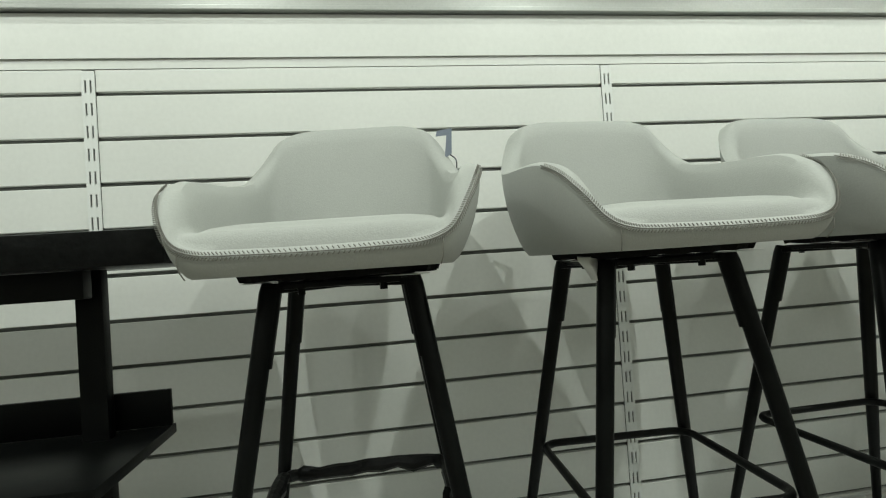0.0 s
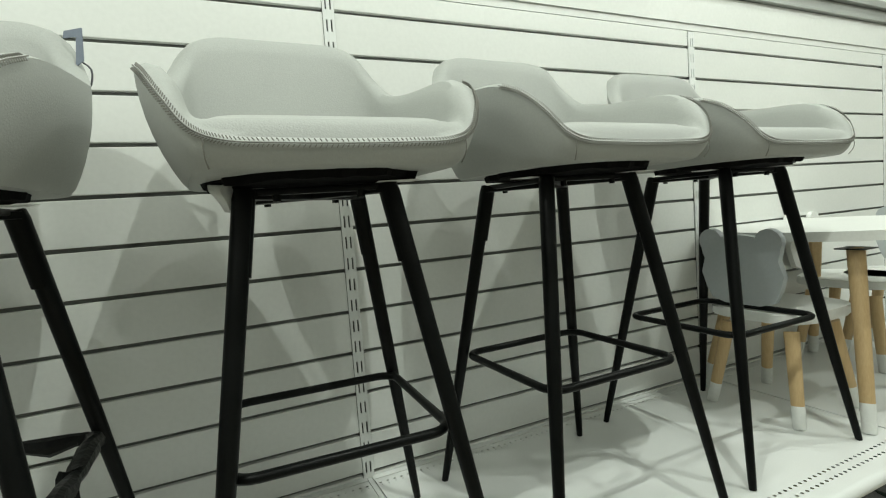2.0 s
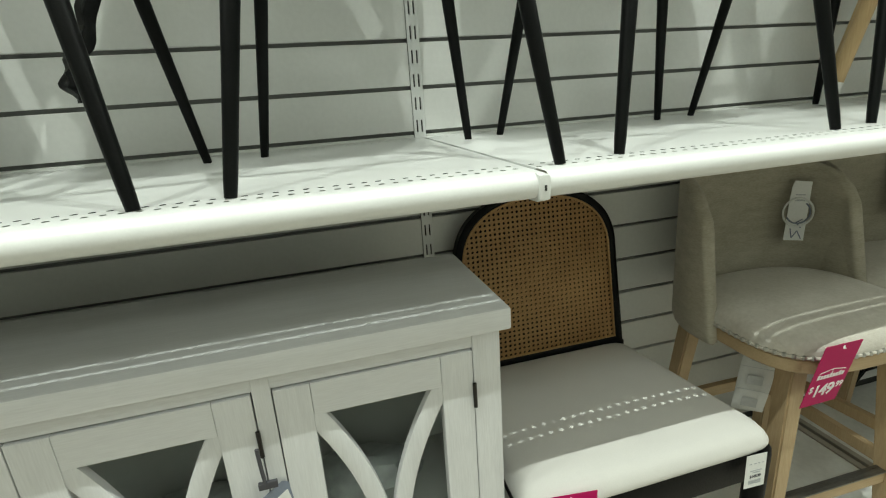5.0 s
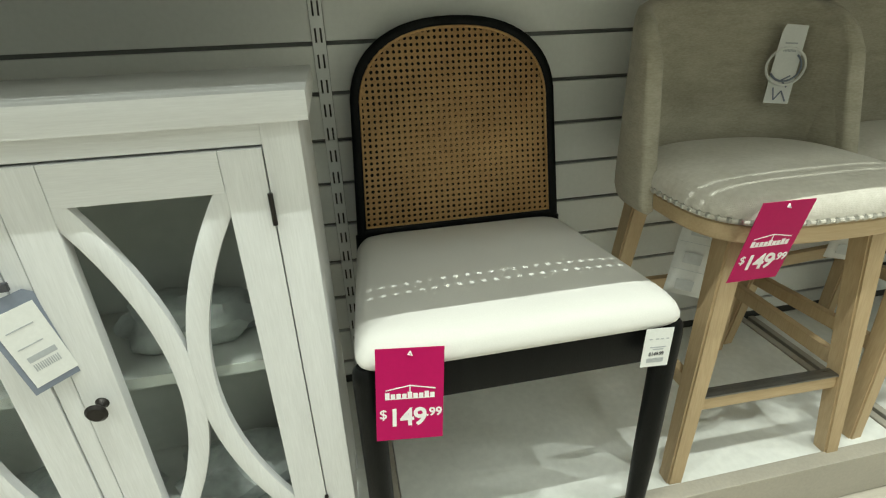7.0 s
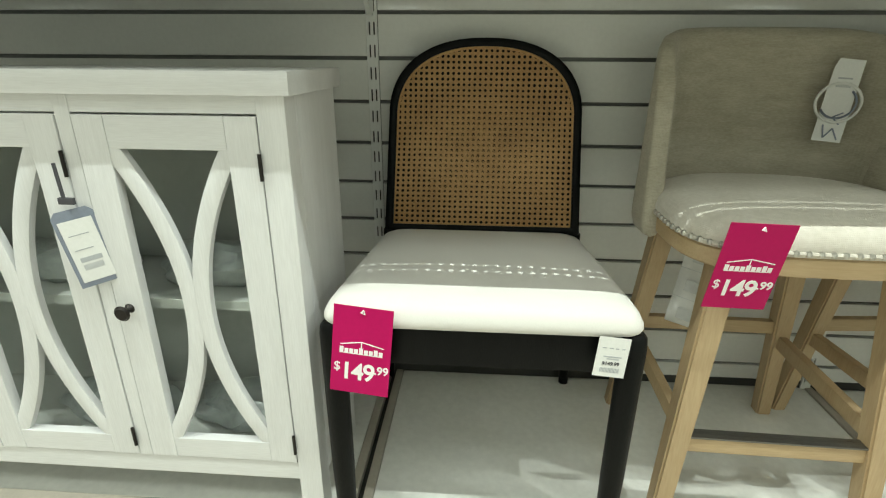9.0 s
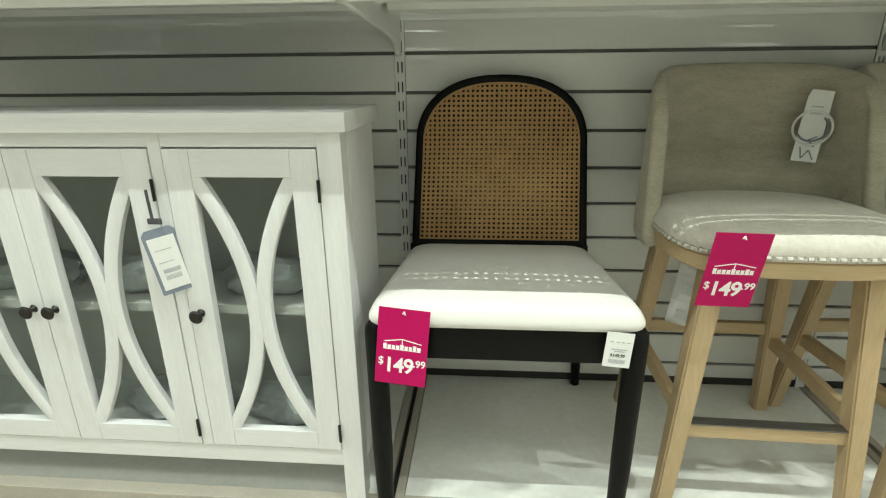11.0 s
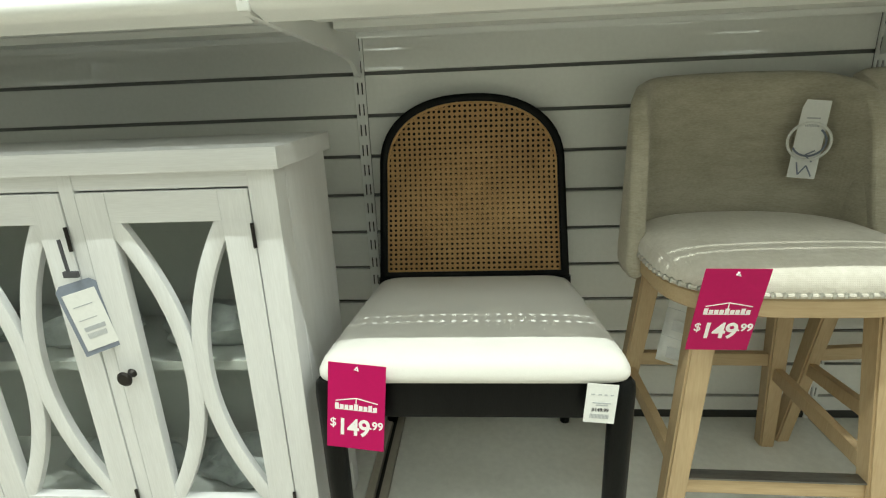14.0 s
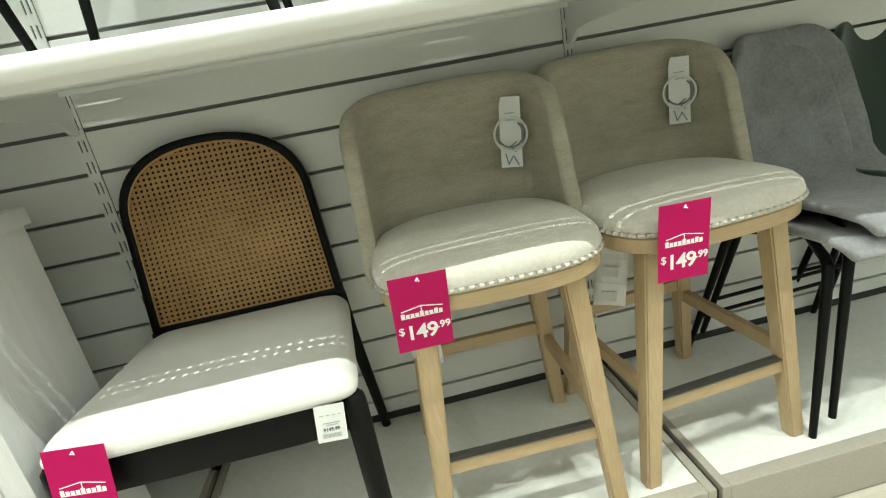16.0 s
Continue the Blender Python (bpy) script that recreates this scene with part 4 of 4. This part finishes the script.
# ---- counter stools ----
def counter_stool():
    ob = thing("counter_stool", "oak counter stool with oatmeal fabric back and nailhead trim", "counter stool", "counter stools")
    # curved back shell, wrapping round the rear of the seat
    ctrl_b = [(-0.234, -0.03, 0.552), (-0.236, 0.06, 0.552), (-0.198, 0.145, 0.552), (-0.10, 0.185, 0.552), (0, 0.195, 0.552), (0.10, 0.185, 0.552), (0.198, 0.145, 0.552), (0.236, 0.06, 0.552), (0.234, -0.03, 0.552)]
    ctrl_t = [(-0.226, 0.040, 0.858), (-0.222, 0.085, 0.918), (-0.180, 0.176, 0.946), (-0.09, 0.208, 0.953), (0, 0.214, 0.954), (0.09, 0.208, 0.953), (0.178, 0.176, 0.946), (0.216, 0.085, 0.914), (0.220, 0.040, 0.850)]
    bot, top = spline(ctrl_b, 41), spline(ctrl_t, 41)
    bm = bmn()
    grid_sheet(bm, [[tuple(a + (b - a) * (v / 8)) for a, b in zip(bot, top)] for v in range(9)])
    back = part("backrest", bm, M_LINEN, ob, "oatmeal linen curved backrest")
    so = back.modifiers.new("thickness", "SOLIDIFY")
    so.thickness, so.offset = 0.036, 0.0
    su = back.modifiers.new("rounding", "SUBSURF")
    su.levels = su.render_levels = 1

    def seat_outline(k, n, g=1.0):
        t = 2 * math.pi * k / n
        c, s = math.cos(t), math.sin(t)
        cr = 0.62 if s < 0 else 0.8
        sx, sy = abs(c) ** cr * (1 if c > 0 else -1), abs(s) ** (cr * 0.9) * (1 if s > 0 else -1)
        return sx * 0.230 * g, -0.030 + sy * 0.206 * g
    bm = bmn()
    rings = []
    for z, g in ((0.600, 0.985), (0.605, 1.0), (0.619, 1.010), (0.634, 0.99), (0.645, 0.945), (0.653, 0.86), (0.659, 0.7), (0.663, 0.45), (0.665, 0.15)):
        rings.append([bm.verts.new((*seat_outline(k, 56, g), z)) for k in range(56)])
    for a, b in zip(rings, rings[1:]):
        for k in range(56):
            bm.faces.new((a[k], a[(k + 1) % 56], b[(k + 1) % 56], b[k]))
    bm.faces.new(rings[-1])
    bm.faces.new(list(reversed(rings[0])))
    seat = part("seat_cushion", bm, M_LINENSEAT, ob, "pale oatmeal padded seat")
    bm = bmn()
    rings = []
    for z, g in ((0.566, 0.97), (0.570, 0.985), (0.596, 0.985), (0.5995, 0.97)):
        rings.append([bm.verts.new((*seat_outline(k, 56, g), z)) for k in range(56)])
    for a, b in zip(rings, rings[1:]):
        for k in range(56):
            bm.faces.new((a[k], a[(k + 1) % 56], b[(k + 1) % 56], b[k]))
    bm.faces.new(rings[-1])
    bm.faces.new(list(reversed(rings[0])))
    part("seat_frame", bm, M_OAKX, ob, "rounded oak seat frame")
    # nailheads round the front and sides
    me = None
    dense = [Vector((*seat_outline(k, 2000, 1.008), 0.6080)) for k in range(2001)]
    run, last = 0.0, dense[0]
    for k in range(2001):
        p = dense[k]
        run += (p - last).length
        last = p
        if run < 0.0170 or p.y > 0.06:
            continue
        run = 0.0
        if me is None:
            b2 = bmn()
            bmesh.ops.create_uvsphere(b2, u_segments=8, v_segments=4, radius=0.0058)
            me = mesh_of(b2, "nailhead", M_NAIL, True)
        nl = new("nailhead", me)
        nl.location, nl.parent = p, seat
    bm = bmn()
    tube(bm, [tuple(dense[k]) for k in range(0, 2000, 40)], 0.0036, 6, True)
    part("trim_tape", bm, M_LINENSEAT, seat, "woven tape under the nailheads")
    for sx in (-1, 1):
        for sy in (-1, 1):
            a = (0.148 * sx, 0.145 if sy > 0 else -0.155, 0.566)
            f = (0.196 * sx, 0.196 * sy, 0.0)
            bm = bmn()
            square_leg(bm, a, f, 0.046, 0.036)
            part("leg", bm, M_OAK, ob)
    k = 0.566

    def at(sx, sy, z):
        t = 1 - z / k
        ay = 0.145 if sy > 0 else -0.155
        return (sx * (0.148 + 0.048 * t), ay + (0.196 * sy - ay) * t, z)
    for (a, b, z) in (((-1, -1), (1, -1), 0.196), ((-1, 1), (1, 1), 0.268), ((-1, -1), (-1, 1), 0.232), ((1, -1), (1, 1), 0.232)):
        bm = bmn()
        bar(bm, at(*a, z), at(*b, z), 0.020, 0.034, 0.003)
        st = part("stretcher", bm, M_OAKX if a[1] == b[1] else M_OAK, ob)
        if z == 0.196:
            bm = bmn()
            p, q = Vector(at(*a, z)), Vector(at(*b, z))
            bar(bm, p + Vector((0.02, -0.001, 0.0185)), q + Vector((-0.02, -0.001, 0.0185)), 0.026, 0.004, 0.001)
            part("kick_plate", bm, M_KICK, st, "dark brushed metal kick plate")
    # swivel plate
    bm = bmn()
    box(bm, -0.165, 0.165, -0.165, 0.155, 0.546, 0.5655, 0.003)
    part("under_frame", bm, M_OAKX, ob)
    return ob


cs1 = counter_stool()
cs2 = copy_thing(cs1, pose(1.304, -0.269, DECK, 0, 0, 4.5))
cs1.matrix_basis = pose(0.842, -0.302, DECK, 0, 0, -1.5)


# ---- stacked grey scoop chairs and a green one ----
def scoop_chair(name, label, m, cloth, group):
    ob = thing(name, label, "chair", group, m)
    prof = spline([(-0.235, 0.455), (-0.20, 0.478), (-0.08, 0.468), (0.06, 0.455), (0.145, 0.49), (0.190, 0.60), (0.222, 0.745), (0.250, 0.875)], 30)
    rows = []
    for j, (y, z) in enumerate(prof):
        f = j / 29
        hw = 0.196 + 0.02 * math.sin(math.pi * f) - (0.055 * max(0, f - 0.72) / 0.28 if f > 0.72 else 0) - 0.03 * (1 - min(1, f * 6))
        row = []
        for k in range(17):
            s = k / 8 - 1
            lift = 0.045 * abs(s) ** 2.4 * math.sin(math.pi * min(1, f * 1.15)) if f < 0.6 else 0.02 * abs(s) ** 2.4
            fwd = -0.055 * abs(s) ** 2.2 * max(0, min(1, (f - 0.35) / 0.3))
            cut = 0.05 * abs(s) ** 5 * max(0, (f - 0.9) / 0.1)
            row.append((s * hw - 0.03, y + fwd, z + lift - cut))
        rows.append(row)
    bm = bmn()
    grid_sheet(bm, rows)
    sh = part("seat_shell", bm, cloth, ob, "one-piece upholstered scoop seat")
    so = sh.modifiers.new("thickness", "SOLIDIFY")
    so.thickness, so.offset = 0.024, 0.0
    su = sh.modifiers.new("rounding", "SUBSURF")
    su.levels = su.render_levels = 1
    for sx in (-1, 1):
        for sy, fy in ((-1, -0.20), (1, 0.255)):
            bm = bmn()
            tube(bm, [(0.08 * sx, 0.0, 0.432), (0.185 * sx, (-0.155 if sy < 0 else 0.10), 0.436), (0.195 * sx, (-0.172 if sy < 0 else 0.115), 0.425), (0.200 * sx, (-0.178 if sy < 0 else 0.13), 0.40), (0.232 * sx, fy, 0.0)],
                 [0.011, 0.012, 0.012, 0.0118, 0.0085], 12)
            part("leg", bm, M_BLACKSTEEL, ob)
    bm = bmn()
    tube(bm, [(-0.220, 0.20, 0.14), (0.220, 0.20, 0.14)], 0.006, 8)
    part("cross_bar", bm, M_BLACKSTEEL, ob)
    return ob


scoop_chair("dining_chair", "mottled grey felt scoop chair on black metal legs", pose(1.765, -0.272, DECK, 0, 0, 2), M_GREYFELT, "stacked grey chairs")
scoop_chair("dining_chair", "mottled grey felt scoop chair stacked on another", pose(1.812, -0.274, DECK + 0.045, 0, 0, 2), M_GREYFELT, "stacked grey chairs")
scoop_chair("dining_chair", "dark green velvet scoop chair on black metal legs", pose(2.150, -0.225, DECK + 0.03, 0, 0, -2), M_GREENVELVET, "")


# ---- tags ----
def price_tag(x, y, z, rx, ry, rz):
    """Magenta price card that hangs from its top edge."""
    ob = thing("price_tag", "magenta cardboard price tag reading $149.99", "price tag", "magenta price tags", pose(x, y, z, rx, ry, rz))
    bm = bmn()
    box(bm, -0.0505, 0.0505, -0.0006, 0.0006, -0.155, 0.0)
    card = part("card", bm, M_MAGENTA, ob, "", False)
    bm = bmn()
    tube(bm, [(0.0, -0.0008, -0.006), (0.003, -0.0030, -0.011), (-0.003, -0.0030, -0.009), (0.001, -0.0010, -0.005)], 0.0016, 6)
    part("tie", bm, M_TAGWHITE, ob, "white plastic tie")
    bm = bmn()
    for a, b in (((-0.036, -0.0685), (0.0, -0.0615)), ((0.0, -0.0615), (0.038, -0.0685))):
        bar(bm, (a[0], -0.0009, a[1]), (b[0], -0.0009, b[1]), 0.0004, 0.0018, 0)
    for k in range(9):
        x0 = -0.037 + k * 0.0084
        box(bm, x0, x0 + 0.0066, -0.0011, -0.0007, -0.0835, -0.0725 if k in (0, 4, 7) else -0.0750)
    box(bm, -0.037, 0.0368, -0.0011, -0.0007, -0.0840, -0.0828)
    box(bm, -0.0008, 0.0008, -0.0011, -0.0007, -0.0760, -0.0615)
    part("emblem", bm, M_TAGWHITE, card, "white roof-line emblem over a row of white blocks", False)
    lettering("price", "149", 0.042, M_TAGWHITE, card, pose(-0.004, -0.0010, -0.117, 90), "white price digits", 0.92)
    lettering("price", "$", 0.022, M_TAGWHITE, card, pose(-0.0400, -0.0010, -0.1095, 90), "", 1.0, 0.008)
    lettering("price", ".99", 0.020, M_TAGWHITE, card, pose(0.0365, -0.0010, -0.1095, 90))
    return ob


price_tag(0.0810, -0.5660, 0.6260, -8, 4.0, -4)
price_tag(0.687, -0.5530, 0.782, 10, 2.0, 2)
price_tag(1.192, -0.5260, 0.794, 3, 1.0, -2)

tg = thing("paper_tag", "small white paper tag with a barcode reading $149.99", "tag", "", pose(0.491, -0.5640, 0.587, -6, 6, 2))
bm = bmn()
box(bm, -0.026, 0.026, -0.0005, 0.0005, -0.070, 0.0)
card = part("card", bm, M_PAPER, tg, "", False)
bm = bmn()
for k in range(14):
    x = -0.016 + k * 0.0023
    box(bm, x, x + 0.0013, -0.0011, -0.0006, -0.062, -0.054)
for a, b, z in ((-0.018, -0.012, -0.018), (-0.006, 0.0, -0.018), (0.004, 0.009, -0.018), (0.014, 0.019, -0.018), (-0.014, 0.016, -0.033), (-0.008, 0.012, -0.037)):
    box(bm, a, b, -0.0011, -0.0006, z - 0.0018, z)
part("print", bm, M_PAPERGREY, card, "grey print and barcode", False)
lettering("price", "$149.99", 0.0088, M_INK, card, pose(0.0, -0.0009, -0.0465, 90))


def back_tag(m):
    """White product tag with a ring strap, hung on the stool back."""
    ob = thing("hang_tag", "white printed tag with a round strap on the stool back", "tag", "tags on stool backs", m)
    bm = bmn()
    prism(bm, [(-0.020, -0.085), (0.030, -0.085), (0.031, 0.075), (-0.012, 0.077), (-0.017, 0.06), (-0.019, 0.0)], 0.0015)
    card = part("card", bm, M_PAPER, ob, "", False)
    bm = bmn()
    tube(bm, [(0.006 + 0.038 * math.cos(2 * math.pi * k / 36), -0.0015, -0.008 + 0.038 * math.sin(2 * math.pi * k / 36)) for k in range(36)], 0.0028, 6, True)
    part("ring_strap", bm, M_PAPER, ob, "white ring strap")
    bm = bmn()
    tube(bm, [(0.006 + 0.030 * math.cos(radians(a)), -0.0018, -0.008 + 0.030 * math.sin(radians(a))) for a in range(-150, 60, 12)], 0.0022, 6)
    for a, b in (((0.004, -0.036), (0.020, -0.026)), ((0.004, -0.036), (0.018, -0.050)), ((-0.008, -0.052), (-0.002, -0.078)), ((-0.002, -0.078), (0.010, -0.058)), ((0.010, -0.058), (0.022, -0.080))):
        bar(bm, (a[0], -0.0016, a[1]), (b[0], -0.0016, b[1]), 0.0006, 0.0028, 0)
    part("arrow_print", bm, M_SLATEBLUE, card, "dark round arrow and strokes", False)
    bm = bmn()
    for k in range(9):
        x = -0.006 + k * 0.0028
        box(bm, x, x + 0.0016, -0.0009, -0.0001, 0.022, 0.032)
    box(bm, -0.006, 0.018, -0.0009, -0.0001, 0.038, 0.041)
    part("barcode", bm, M_PAPERGREY, card, "", False)
    return ob


back_tag(pose(0.980, -0.176, 0.936, -5, 3, -24))
back_tag(pose(1.438, -0.126, 0.948, -5, 0, -20))


def leaflet(m):
    """Folded care leaflet in a clear sleeve, hanging below a seat."""
    ob = thing("care_leaflet", "white printed leaflet hanging under a stool seat", "leaflet", "leaflets under stools", m)
    bm = bmn()
    rows = []
    for j in range(9):
        z = -0.185 * j / 8
        rows.append([(x, 0.004 * math.sin(j * 0.8 + x * 30), z) for x in (-0.036, -0.012, 0.012, 0.036)])
    grid_sheet(bm, rows)
    sheet = part("sheet", bm, M_PAPER, ob, "")
    sheet.modifiers.new("thickness", "SOLIDIFY").thickness = 0.001
    bm = bmn()
    for j in (1, 2):
        box(bm, -0.035, 0.035, -0.0065, -0.006, -0.062 * j - 0.0006, -0.062 * j + 0.0006)
    for j in range(3):
        box(bm, -0.018, 0.016, -0.0066, -0.0061, -0.062 * j - 0.046, -0.062 * j - 0.022)
    part("print", bm, mat("pale_grey_print", (0.58, 0.60, 0.60), 0.6), sheet, "pale grey panels and fold lines", False)


leaflet(pose(0.698, -0.375, 0.690, 0, 6, -35))
leaflet(pose(1.145, -0.330, 0.692, 0, 6, -30))


# ---- slats of the wall and planks of the floor ----
slat_z = []
z = 1.21
while z - PITCH > DECK - 0.08:
    z -= PITCH
while z < 2.36:
    slat_z.append((max(z + 0.0045, DECK + 0.024), min(z + PITCH - 0.0045, 2.3815)))
    z += PITCH
slat_meshes = {}
for z0, z1 in slat_z:
    h = round(z1 - z0, 4)
    if h not in slat_meshes:
        b2 = bmn()
        box(b2, 0.0142, BAY - 0.0142, 0.0, 0.0135, 0, h, 0.0015)
        slat_meshes[h] = mesh_of(b2, "slat", M_SLAT)
    for i in range(BAYS):
        s = new("slat", slat_meshes[h])
        s.location, s.parent = (X0 + i * BAY, 0, z0), slat_wall

b2 = bmn()
box(b2, -0.599, 0.599, -0.0745, 0.0745, -0.0035, 0.0, 0.001)
plank_mesh = mesh_of(b2, "plank", M_SHOPFLOOR)
for r in range(7):
    for c in range(6):
        p = new("plank", plank_mesh)
        p.location, p.parent = (-2.4 + c * 1.2 + (0.4 * (r % 3)), -0.64 - 0.15 * r, 0), shop_floor
